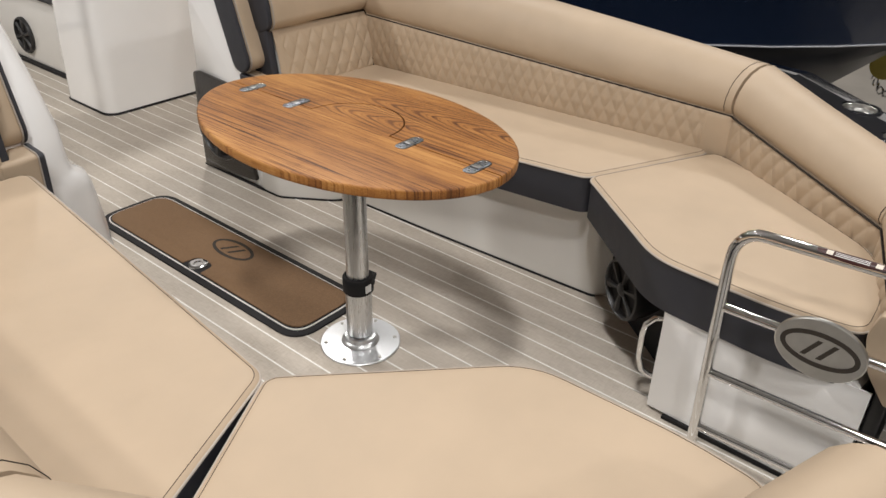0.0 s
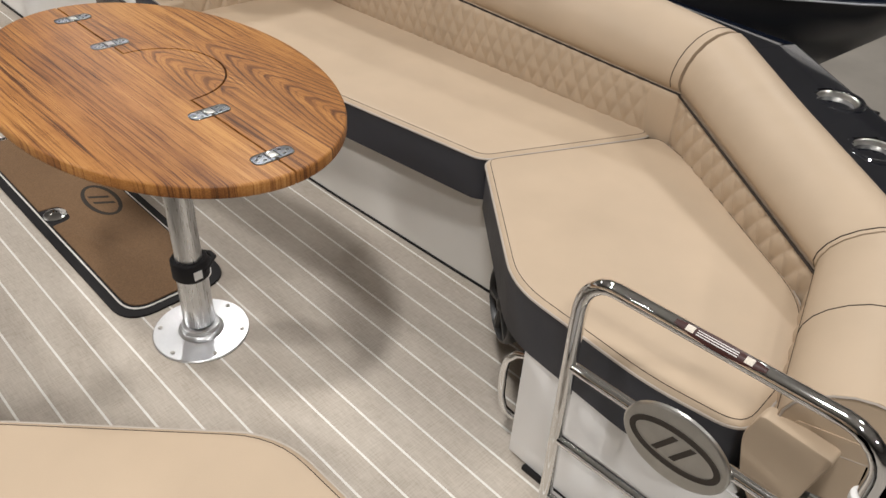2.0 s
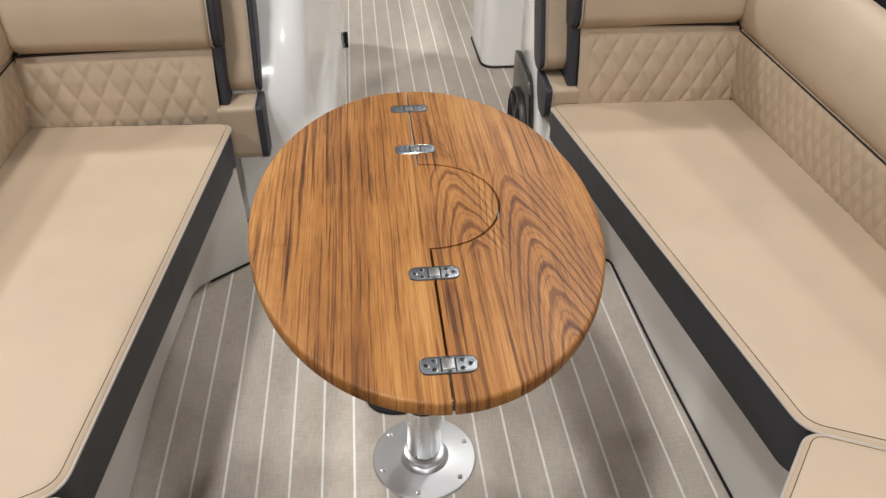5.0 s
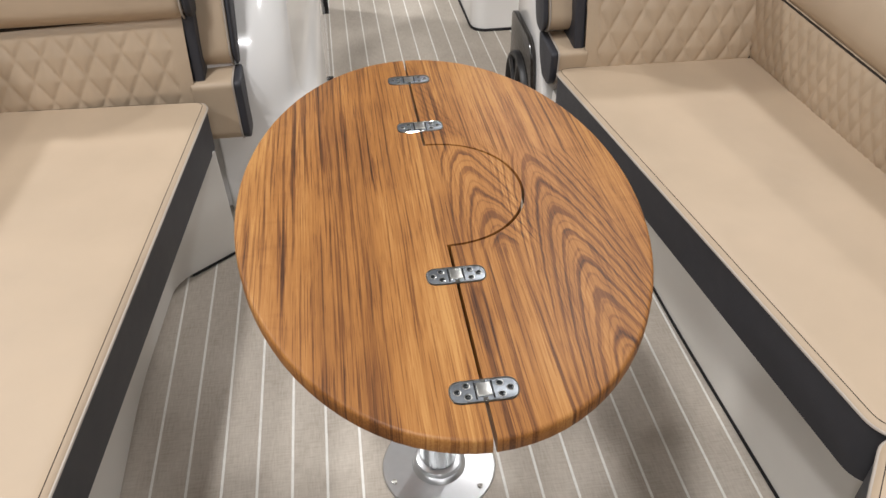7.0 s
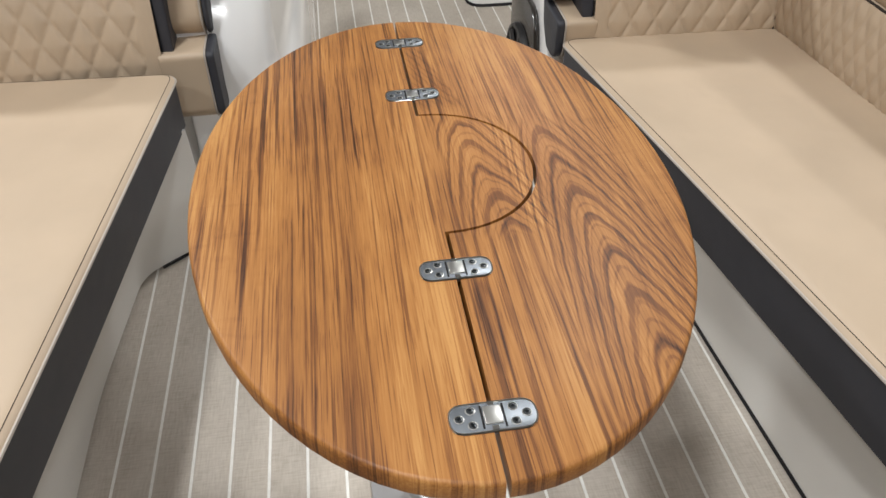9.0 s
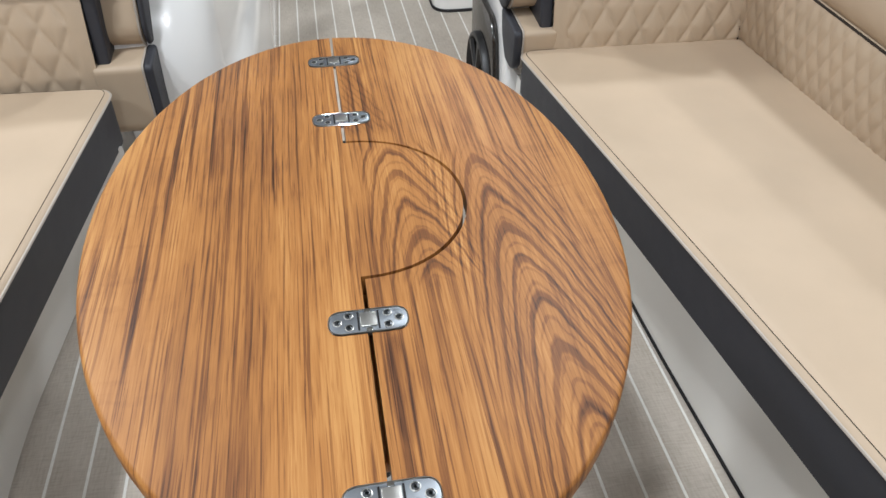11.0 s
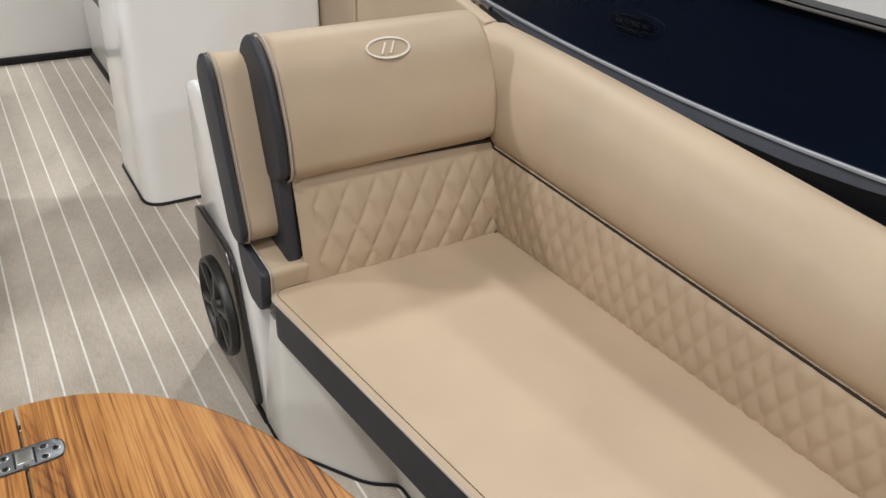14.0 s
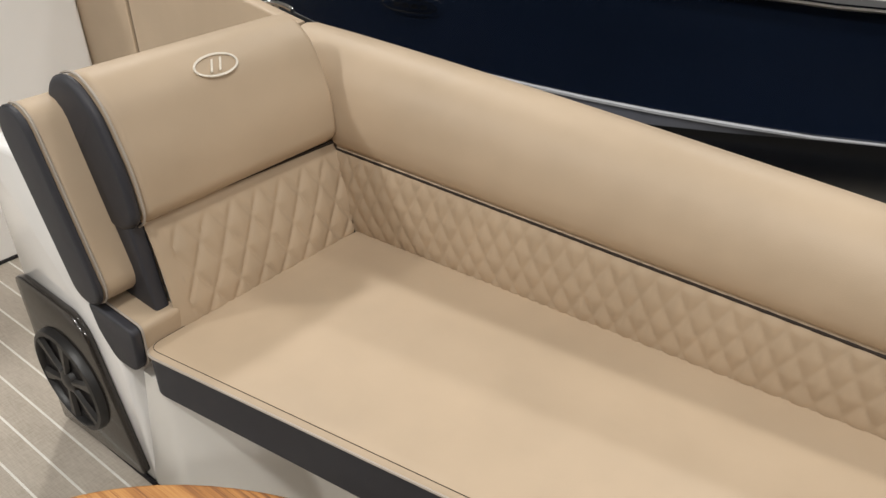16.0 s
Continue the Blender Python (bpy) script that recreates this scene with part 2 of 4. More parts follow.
def fillet(poly, radii, seg=6):
    """Rounds the corners of a plan polygon; radii is one number or one a corner."""
    out, n = [], len(poly)
    for i, p in enumerate(poly):
        r = radii if isinstance(radii, (int, float)) else radii[i]
        p, a, b = Vector(p[:2]), Vector(poly[i - 1][:2]), Vector(poly[(i + 1) % n][:2])
        if r <= 0:
            out.append(tuple(p))
            continue
        u, w = (a - p), (b - p)
        r = min(r, 0.45 * u.length, 0.45 * w.length)
        s, e = p + u.normalized() * r, p + w.normalized() * r
        for k in range(seg + 1):
            t = k / seg
            out.append(tuple((1 - t) ** 2 * s + 2 * t * (1 - t) * p + t * t * e))
    return out


def inset(poly, d):
    """Moves a closed plan polygon inwards by d."""
    n, area = len(poly), 0
    for i in range(n):
        x0, y0 = poly[i - 1]
        x1, y1 = poly[i]
        area += x0 * y1 - x1 * y0
    s = 1 if area > 0 else -1
    out = []
    for i in range(n):
        p, a, b = Vector(poly[i]), Vector(poly[i - 1]), Vector(poly[(i + 1) % n])
        e1, e2 = (p - a), (b - p)
        if e1.length < 1e-6:
            e1 = e2
        if e2.length < 1e-6:
            e2 = e1
        e1, e2 = e1.normalized(), e2.normalized()
        n1, n2 = Vector((-e1.y, e1.x)) * s, Vector((-e2.y, e2.x)) * s
        h = n1 + n2
        h = h / max(0.4, h.dot(n1)) if h.length > 1e-4 else n1
        out.append(tuple(p + h * d))
    return out


def prism(bm, poly, z0, z1, round_top=0.0, steps=3, bottom=True):
    """A plan polygon pulled up from z0 to z1, with a rounded upper edge."""
    zf = z1 if callable(z1) else (lambda x, y: z1)
    rings = [[(x, y, z0) for x, y in poly]]
    if round_top:
        for k in range(steps + 1):
            a = math.pi / 2 * k / steps
            q = inset(poly, round_top * (1 - math.cos(a)))
            rings.append([(x, y, zf(x, y) - round_top * (1 - math.sin(a))) for x, y in q])
    else:
        rings.append([(x, y, zf(x, y)) for x, y in poly])
    vs = [[bm.verts.new(p) for p in r] for r in rings]
    for i in range(len(vs) - 1):
        for j in range(len(poly)):
            k = (j + 1) % len(poly)
            bm.faces.new((vs[i][j], vs[i][k], vs[i + 1][k], vs[i + 1][j]))
    bm.faces.new(vs[-1])
    if bottom:
        bm.faces.new(vs[0])
    return bm


def tube(bm, path, r, seg=10, closed=False):
    """A round bar along a path of points."""
    pts = [Vector(p) for p in path]
    rows, n = [], len(pts)
    up = None
    for i, p in enumerate(pts):
        a = pts[i - 1] if (i or closed) else p
        b = pts[(i + 1) % n] if (i < n - 1 or closed) else p
        d = (b - a).normalized()
        if up is None:
            up = Vector((0, 0, 1)) if abs(d.z) < 0.9 else Vector((1, 0, 0))
        side = d.cross(up).normalized()
        up = side.cross(d).normalized()
        rows.append([p + side * r * math.cos(t) + up * r * math.sin(t) for t in (2 * math.pi * k / seg for k in range(seg))])
    return grid_mesh(bm, rows, close_u=True, close_v=closed, caps=not closed)


def lathe(bm, profile, centre, seg=32):
    """A turned body: (radius, height) pairs about an upright axis."""
    cx, cy, cz = centre
    rows = [[(cx + r * math.cos(t), cy + r * math.sin(t), cz + z) for t in (2 * math.pi * k / seg for k in range(seg))] for r, z in profile]
    return grid_mesh(bm, rows, close_u=True, caps=True)


def box(bm, x0, x1, y0, y1, z0, z1, r=0.0):
    res = bmesh.ops.create_cube(bm, size=1)
    for v in res["verts"]:
        v.co = ((x0 + x1) / 2 + v.co.x * (x1 - x0), (y0 + y1) / 2 + v.co.y * (y1 - y0), (z0 + z1) / 2 + v.co.z * (z1 - z0))
    if r:
        edges = list({e for v in res["verts"] for e in v.link_edges})
        bmesh.ops.bevel(bm, geom=edges, offset=r, segments=3, affect="EDGES", profile=0.5)
    return bm


def slab_yz(bm, poly, x0, x1, r=0.01, steps=3, mirror=1):
    """An outline in the y-z plane given a width along x, with rounded rims."""
    rows = []
    for x, sgn in ((x0, 1), (x1, -1)):
        ring = []
        for k in range(steps + 1):
            a = math.pi / 2 * (k if sgn > 0 else steps - k) / steps
            q = inset(poly, r * (1 - math.sin(a)))
            ring.append([(mirror * (x + sgn * r * (1 - math.cos(a))), y, z) for y, z in q])
        rows += ring
    return grid_mesh(bm, rows, close_u=True, caps=True)


def lerp(a, b, t):
    return a + (b - a) * t


def mirror_pts(pts, s):
    return [(s * p[0], *p[1:]) for p in pts]


def ellipse_ring(bm, c, u, v, ru, rv, wide, lift, seg=48, gap=None):
    """A flat raised ring of an ellipse in the plane of u and v."""
    c, u, v = Vector(c), Vector(u).normalized(), Vector(v).normalized()
    w = u.cross(v)
    rows = []
    for k in range(seg):
        t = 2 * math.pi * k / seg
        row = []
        for dr, h in ((0, 0), (0, lift), (-wide, lift), (-wide, 0)):
            row.append(c + u * (ru + dr) * math.cos(t) + v * (rv + dr) * math.sin(t) + w * h)
        rows.append(row)
    return grid_mesh(bm, rows, close_u=True, close_v=True)


def flat_bar(bm, c, u, v, poly, lift):
    c, u, v = Vector(c), Vector(u).normalized(), Vector(v).normalized()
    w = u.cross(v)
    lo = [bm.verts.new(c + u * a + v * b) for a, b in poly]
    hi = [bm.verts.new(c + u * a + v * b + w * lift) for a, b in poly]
    bm.faces.new(hi)
    bm.faces.new(lo)
    for i in range(len(poly)):
        j = (i + 1) % len(poly)
        bm.faces.new((lo[i], lo[j], hi[j], hi[i]))
    return bm


def emblem(bm, c, u, v, ru, rv, wide, lift):
    """A plain mark: an oval ring with two slanted bars."""
    ellipse_ring(bm, c, u, v, ru, rv, wide, lift)
    for side in (-1, 1):
        k, lean = side * ru * 0.20, ru * 0.17
        flat_bar(bm, c, u, v, [(k - wide * 0.5 - lean, -rv * 0.52), (k + wide * 0.5 - lean, -rv * 0.52), (k + wide * 0.5 + lean, rv * 0.52), (k - wide * 0.5 + lean, rv * 0.52)], lift)
    return bm


# ---- hall ----
bm = bmesh.new()
box(bm, -30, 30, -30, 40, -1.2, -1.0)
structure("ground", bm, CONCRETE, "pale grey polished concrete hall floor", "floor")
bm = bmesh.new()
box(bm, -30, 30, -30, 40, 8.0, 8.2)
structure("ceiling", bm, CEIL, "pale grey painted hall ceiling", "ceiling")
for nm, b6 in (("wall_north", (-30, 30, 40, 40.2)), ("wall_south", (-30, 30, -30.2, -30)), ("wall_east", (30, 30.2, -30, 40)), ("wall_west", (-30.2, -30, -30, 40))):
    bm = bmesh.new()
    box(bm, *b6, -1.2, 8.2)
    structure(nm, bm, HALLWALL, "plain grey painted exhibition hall wall", "wall")

# ---- deck ----
bm = bmesh.new()
deck_poly = fillet([(-1.16, 4.6), (-1.16, -0.62), (-0.72, -1.28), (0.72, -1.28), (1.16, -0.62), (1.16, 4.6)], 0.05)
prism(bm, deck_poly, -0.06, 0.0)
deck = structure("floor", bm, DECK, "taupe woven vinyl boat deck with pale pinstripes", "deck floor")
PITCH, PHASE = 0.0695, -0.016
for k in range(-16, 17):
    sx = PHASE + k * PITCH
    if abs(sx) > 1.12:
        continue
    y0 = -1.27 if abs(sx) < 0.7 else -0.6
    bm = bmesh.new()
    box(bm, sx - 0.0026, sx + 0.0026, y0, 4.55, 0.0002, 0.0010)
    part("stripe", bm, STRIPE, deck, smooth=False)

# black hull of the boat itself, under the deck
bm = bmesh.new()
prism(bm, fillet([(-1.30, 5.0), (-1.30, -0.62), (-0.82, -1.34), (0.82, -1.34), (1.30, -0.62), (1.30, 5.0)], 0.1), -0.75, -0.062)
structure("hull", bm, BLACKGEL, "glossy black lower hull of the boat", "hull")

# ---- floor hatch ----
HX, HY, HW, HL = 0.018, 0.687, 0.148, 0.557


def rounded_rect(hw, hl, r, cx=HX, cy=HY):
    return fillet([(cx - hw, cy - hl), (cx + hw, cy - hl), (cx + hw, cy + hl), (cx - hw, cy + hl)], r, 8)


hatch = thing("floor_hatch", "brown matted floor hatch with black rubber rim in the deck", "hatch")
bm = bmesh.new()
prism(bm, rounded_rect(HW, HL, 0.085), 0.0002, 0.006, 0.003)
part("rim", bm, RUBBER, hatch, "black rubber rim")
bm = bmesh.new()
prism(bm, rounded_rect(HW - 0.023, HL - 0.023, 0.066), 0.006, 0.0085)
part("trim_line", bm, STRIPE, hatch, "thin pale trim line")
bm = bmesh.new()
prism(bm, rounded_rect(HW - 0.0275, HL - 0.0275, 0.063), 0.0085, 0.010)
part("gasket", bm, RUBBER, hatch)
bm = bmesh.new()
xl, xr, yb, yt = HX - HW + 0.032, HX + HW - 0.032, HY - HL + 0.032, HY + HL - 0.032
prism(bm, fillet([(xl, yb), (xr, yb), (xr, yt), (xl, yt), (xl, HY + 0.045), (xl + 0.058, HY + 0.04), (xl + 0.058, HY - 0.048), (xl, HY - 0.053)], (0.06, 0.06, 0.06, 0.06, 0.004, 0.03, 0.03, 0.004)), 0.010, 0.013, 0.001, 2)
part("mat", bm, HATCHMAT, hatch, "brown textured mat")
latch = bmesh.new()
lathe(latch, ((0.032, 0), (0.032, 0.004), (0.028, 0.006), (0.016, 0.006), (0.014, 0.003), (0.001, 0.003)), (xl + 0.028, HY - 0.002, 0.010))
part("latch", latch, CHROME, hatch, "round chrome turn latch")
bm = bmesh.new()
emblem(bm, (HX + 0.045, HY - 0.01, 0.0125), (0, -1, 0), (1, 0, 0), 0.096, 0.047, 0.012, 0.0012)
part("emblem", bm, DARKMARK, hatch, "dark oval mark")

# ---- table ----
TX, TY, TA, TB, TZ, TT = 0.006, 0.014, 0.299, 0.467, 0.662, 0.025
table = thing("pedestal_table", "oval oiled teak folding table on a brushed aluminium pedestal", "table")
ARC_Y0, ARC_Y1, ARC_X = 0.134, -0.136, 0.131


def seam_points(gap):
    """The joint between the leaves, from the far rim to the near one: straight, round, straight."""
    out = [(gap, y) for y in np.linspace(1, ARC_Y0, 6)[1:-1]]
    cy, h = (ARC_Y0 + ARC_Y1) / 2, (ARC_Y0 - ARC_Y1) / 2
    for t in np.linspace(0, math.pi, 26):
        out.append((gap + ARC_X * math.sin(t) ** 0.92 if 0 < t < math.pi else gap, cy + h * math.cos(t)))
    out += [(gap, y) for y in np.linspace(ARC_Y1, -1, 6)[1:-1]]
    return out


def leaf(side):
    gap = 0.0
    arc = []
    edge_y = TB * math.sqrt(1 - (gap / TA) ** 2)
    for k in range(45):
        t = math.pi / 2 + math.pi * k / 44
        arc.append((TA * math.cos(t) * (-1 if side > 0 else 1), TB * math.sin(t)))
    arc[0], arc[-1] = (gap, edge_y), (gap, -edge_y)
    mid = [(x, y) for x, y in seam_points(gap) if abs(y) < edge_y - 0.02]
    poly = inset(arc + mid[::-1], 0.0022)
    bm = bmesh.new()
    lo = [bm.verts.new((x, y, -TT)) for x, y in poly]
    hi = [bm.verts.new((x, y, 0)) for x, y in poly]
    n = len(poly)
    top = bm.faces.new(hi)
    bot = bm.faces.new(lo)
    for i in range(n):
        j = (i + 1) % n
        bm.faces.new((lo[i], lo[j], hi[j], hi[i]))
    bmesh.ops.recalc_face_normals(bm, faces=bm.faces)
    rim_e = [e for f in (top, bot) for e in f.edges if all(abs(math.hypot(v.co.x / TA, v.co.y / TB) - 1) < 0.009 for v in e.verts)]
    bmesh.ops.bevel(bm, geom=rim_e, offset=0.005, segments=3, affect="EDGES", profile=0.5)
    bmesh.ops.triangulate(bm, faces=[f for f in bm.faces if len(f.verts) > 4])
    ob = part("leaf", bm, TEAK, table, "teak leaf with a curved joint")
    ob.location = (TX, TY, TZ)
    return ob


leaf(-1)
leaf(1)


def hinge(y):
    bm = bmesh.new()
    prism(bm, fillet([(-0.0385, -0.0155), (0.0385, -0.0155), (0.0385, 0.0155), (-0.0385, 0.0155)], 0.0153, 8), -0.004, 0.0012, 0.0008, 2)
    h = part("hinge", bm, HINGE, table, "dull steel folding hinge")
    bm = bmesh.new()
    tube(bm, [(x, y2, 0.0006) for x, y2 in fillet([(-0.0385, -0.0155), (0.0385, -0.0155), (0.0385, 0.0155), (-0.0385, 0.0155)], 0.0153, 8)], 0.0012, 6, True)
    part("rim", bm, CHROME, h, "polished edge")
    h.location = (TX, y, TZ)
    bm = bmesh.new()
    box(bm, -0.0082, 0.0082, -0.0085, 0.0105, 0.0005, 0.0028, 0.0008)
    part("knuckle", bm, STEEL, h, "brushed steel knuckle")
    for ky in (-0.0125, 0.0137):
        bm = bmesh.new()
        box(bm, -0.0030, 0.0030, ky - 0.0022, ky + 0.0022, 0.0006, 0.0022, 0.0005)
        part("pin_end", bm, CHROME, h)
    for kx in (-0.0098, 0.0098):
        bm = bmesh.new()
        box(bm, kx - 0.0009, kx + 0.0009, -0.0125, 0.0125, 0.0006, 0.0016)
        part("knuckle_gap", bm, RUBBER, h)
    for kx in (-1, 1):
        for px, py in ((0.0300, 0.0), (0.0190, 0.0080), (0.0190, -0.0080)):
            bm = bmesh.new()
            lathe(bm, ((0.0046, 0.0008), (0.0046, 0.0016), (0.0038, 0.0018), (0.0036, 0.0012), (0.0034, 0.0012)), (kx * px, py, 0), 14)
            part("countersink", bm, STEEL, h)
            bm = bmesh.new()
            lathe(bm, ((0.0034, 0.0010), (0.0034, 0.0015), (0.0016, 0.0019), (0.0014, 0.0010), (0.0004, 0.0010)), (kx * px, py, 0), 12)
            part("screw", bm, DARKSTEEL, h)
    return h


for hy in (0.387, 0.208, -0.186, -0.384):
    hinge(hy)

bm = bmesh.new()
lathe(bm, ((0.114, 0.0005), (0.114, 0.004), (0.112, 0.006), (0.070, 0.0075), (0.054, 0.0090), (0.050, 0.016), (0.046, 0.019), (0.044, 0.030), (0.037, 0.033)), (0, 0, 0), 48)
part("base_plate", bm, PLATE, table, "round brushed aluminium base plate")
bm = bmesh.new()
lathe(bm, ((0.0365, 0.038), (0.0365, 0.186)), (0, 0, 0), 40)
part("lower_post", bm, ALU, table)
bm = bmesh.new()
lathe(bm, ((0.040, 0.178), (0.0425, 0.181), (0.0425, 0.222), (0.040, 0.226), (0.034, 0.228)), (0, 0, 0), 40)
collar = part("collar", bm, RUBBER, table, "black locking collar")
bm = bmesh.new()
tube(bm, [(0.040 * math.cos(t), 0.040 * math.sin(t) , 0.204) for t in np.linspace(-1.2, -0.7, 4)] + [(0.058, -0.006, 0.204), (0.060, 0.016, 0.20), (0.052, 0.03, 0.198)], 0.0065, 8)
part("lever", bm, RUBBER, collar)
bm = bmesh.new()
box(bm, -0.014, 0.006, -0.0445, -0.0425, 0.190, 0.212)
part("sticker", bm, LABELWHITE, collar)
bm = bmesh.new()
lathe(bm, ((0.0305, 0.22), (0.0305, 0.60)), (0, 0, 0), 40)
part("upper_post", bm, ALU, table)
bm = bmesh.new()
lathe(bm, ((0.036, 0.585), (0.044, 0.60), (0.085, 0.622), (0.085, TZ - TT)), (0, 0, 0), 40)
part("top_plate", bm, ALU, table)
# strip added under the near joint so its gap reads dark brown
bm = bmesh.new()
box(bm, TX - 0.035, TX + 0.035, TY - 0.345, TY - 0.09, TZ - TT - 0.018, TZ - TT - 0.001, 0.004)
part("joint_backing", bm, TEAK, table, "teak strip added under the joint to keep the gap dark")
for k in range(6):
    a = 2 * math.pi * k / 6 + 0.32
    bm = bmesh.new()
    lathe(bm, ((0.0055, 0.0062), (0.0055, 0.0085), (0.003, 0.0095), (0.001, 0.0085)), (0.098 * math.cos(a), 0.098 * math.sin(a), 0), 12)
    part("screw", bm, STEEL, table)

# ---- seating, built for the right side (s = 1) and its mirror image (s = -1) ----
SEAT1 = {1: [(0.450, 0.925), (0.592, -0.340), (1.035, -0.535), (1.025, 0.935)], -1: [(0.452, 0.840), (0.568, -0.338), (1.035, -0.535), (1.030, 0.912)]}
SEAT2 = {1: [(0.594, -0.348), (0.290, -0.703), (0.262, -1.010), (0.280, -1.170), (0.43, -1.165), (0.645, -1.105), (0.975, -0.655), (1.025, -0.543)],
         -1: [(0.570, -0.346), (0.222, -0.707), (0.214, -1.010), (0.232, -1.170), (0.43, -1.165), (0.645, -1.105), (0.965, -0.69), (1.015, -0.590)]}


def seat_z(x, y):
    if x < 0:
        return 0.427 + 0.036 * (x + 0.5)
    return 0.4225 - 0.020 * y - 0.018 * (x - 0.5)


def seat_cushion(poly, radii, front, s, label):
    """A flat cushion with a dark apron on its open sides, piping round the top. front: corner range of the open sides."""
    t = thing("seat_cushion", label, "cushion", "bow seat cushions")
    flat = fillet(poly, radii, 6)
    pts = mirror_pts(flat, s)
    bm = bmesh.new()
    prism(bm, pts, 0.304 if s > 0 else 0.310, lambda x, y: seat_z(x, y) - 0.013)
    part("apron", bm, NAVY, t, "dark navy vinyl apron")
    bm = bmesh.new()
    rings = []
    for d, dz in ((-0.0015, -0.012), (-0.0015, -0.009), (0.003, -0.004), (0.010, -0.001), (0.020, 0.0), (0.026, 0.0)):
        q = inset(pts, d)
        rings.append([(x, y, seat_z(x, y) + dz) for x, y in q])
    vs = [[bm.verts.new(p) for p in r] for r in rings]
    for i in range(len(vs) - 1):
        for j in range(len(pts)):
            k = (j + 1) % len(pts)
            bm.faces.new((vs[i][j], vs[i][k], vs[i + 1][k], vs[i + 1][j]))
    f = bm.faces.new(vs[-1])
    bmesh.ops.triangulate(bm, faces=[f])
    part("cover", bm, TAN, t, "smooth tan vinyl cover")
    bm = bmesh.new()
    tube(bm, [(x, y, seat_z(x, y) - 0.010) for x, y in inset(pts, -0.002)], 0.0026, 6, True)
    part("piping", bm, PIPE, t, "thin pale piping")
    bm = bmesh.new()
    tube(bm, [(x, y, seat_z(x, y) - 0.0015) for x, y in inset(pts, 0.0085)], 0.0007, 5, True)
    part("stitching", bm, STITCH, t)
    return t


# base points on the seam line of the backrest: x, y, seam height, ridge height
BACK = [(1.007, 1.12, 0.599, 0.820), (1.024, -0.578, 0.546, 0.688), (0.668, -1.095, 0.497, 0.607), (0.290, -1.210, 0.475, 0.588)]


def back_rows(i, prof, s, steps, trim0=0.0, trim1=0.0):
    """Rows of a cross-section (outward share, height share) swept along stretch i of the backrest, mitred at its ends."""
    p, q = BACK[i], BACK[i + 1]

    def normal(a, b):
        d = Vector((b[0] - a[0], b[1] - a[1])).normalized()
        return Vector((-d.y, d.x))

    def mitre(k):
        ns = []
        if k > 0:
            ns.append(normal(BACK[k - 1], BACK[k]))
        if k < len(BACK) - 1:
            ns.append(normal(BACK[k], BACK[k + 1]))
        m = sum(ns, Vector((0, 0))).normalized()
        return m / m.dot(ns[0])

    m0, m1 = mitre(i), mitre(i + 1)
    rows = []
    for k in range(steps + 1):
        t = lerp(trim0, 1 - trim1, k / steps)
        m = m0.lerp(m1, t)
        bx, by, zs, zr = (lerp(a, b, t) for a, b in zip(p, q))
        if i == 0:
            zr = lerp(p[3], q[3], t ** 1.25)
        if s < 0:
            zr += 0.07 * (t ** 3 if i == 0 else 1.0)
        rows.append([(s * (bx + m.x * n), by + m.y * n, zs + h * (zr - zs)) for n, h in prof(t, zs, zr)])
    return rows


def bolster_prof(t, zs, zr, slim=1.0):
    pts = ((0.024, -0.05), (0.002, -0.01), (-0.010, 0.08), (-0.016, 0.20), (-0.015, 0.36), (-0.006, 0.55), (0.010, 0.72), (0.034, 0.87), (0.066, 0.97), (0.098, 1.0),
           (0.130, 0.97), (0.156, 0.86), (0.168, 0.68), (0.170, 0.40), (0.170, 0.0))
    return [(n if n < 0.034 else 0.034 + (n - 0.034) * slim, h) for n, h in pts]


def quilt(a, b):
    """Height of a padded diamond between two families of stitched lines: a soft pyramid, 0 in the stitching."""
    da, db = abs(a - round(a)), abs(b - round(b))
    d = min(da, db)
    groove = 1 - math.exp(-(d / 0.075) ** 2)
    return 0.42 * groove + 0.66 * (2 * d) ** 0.85


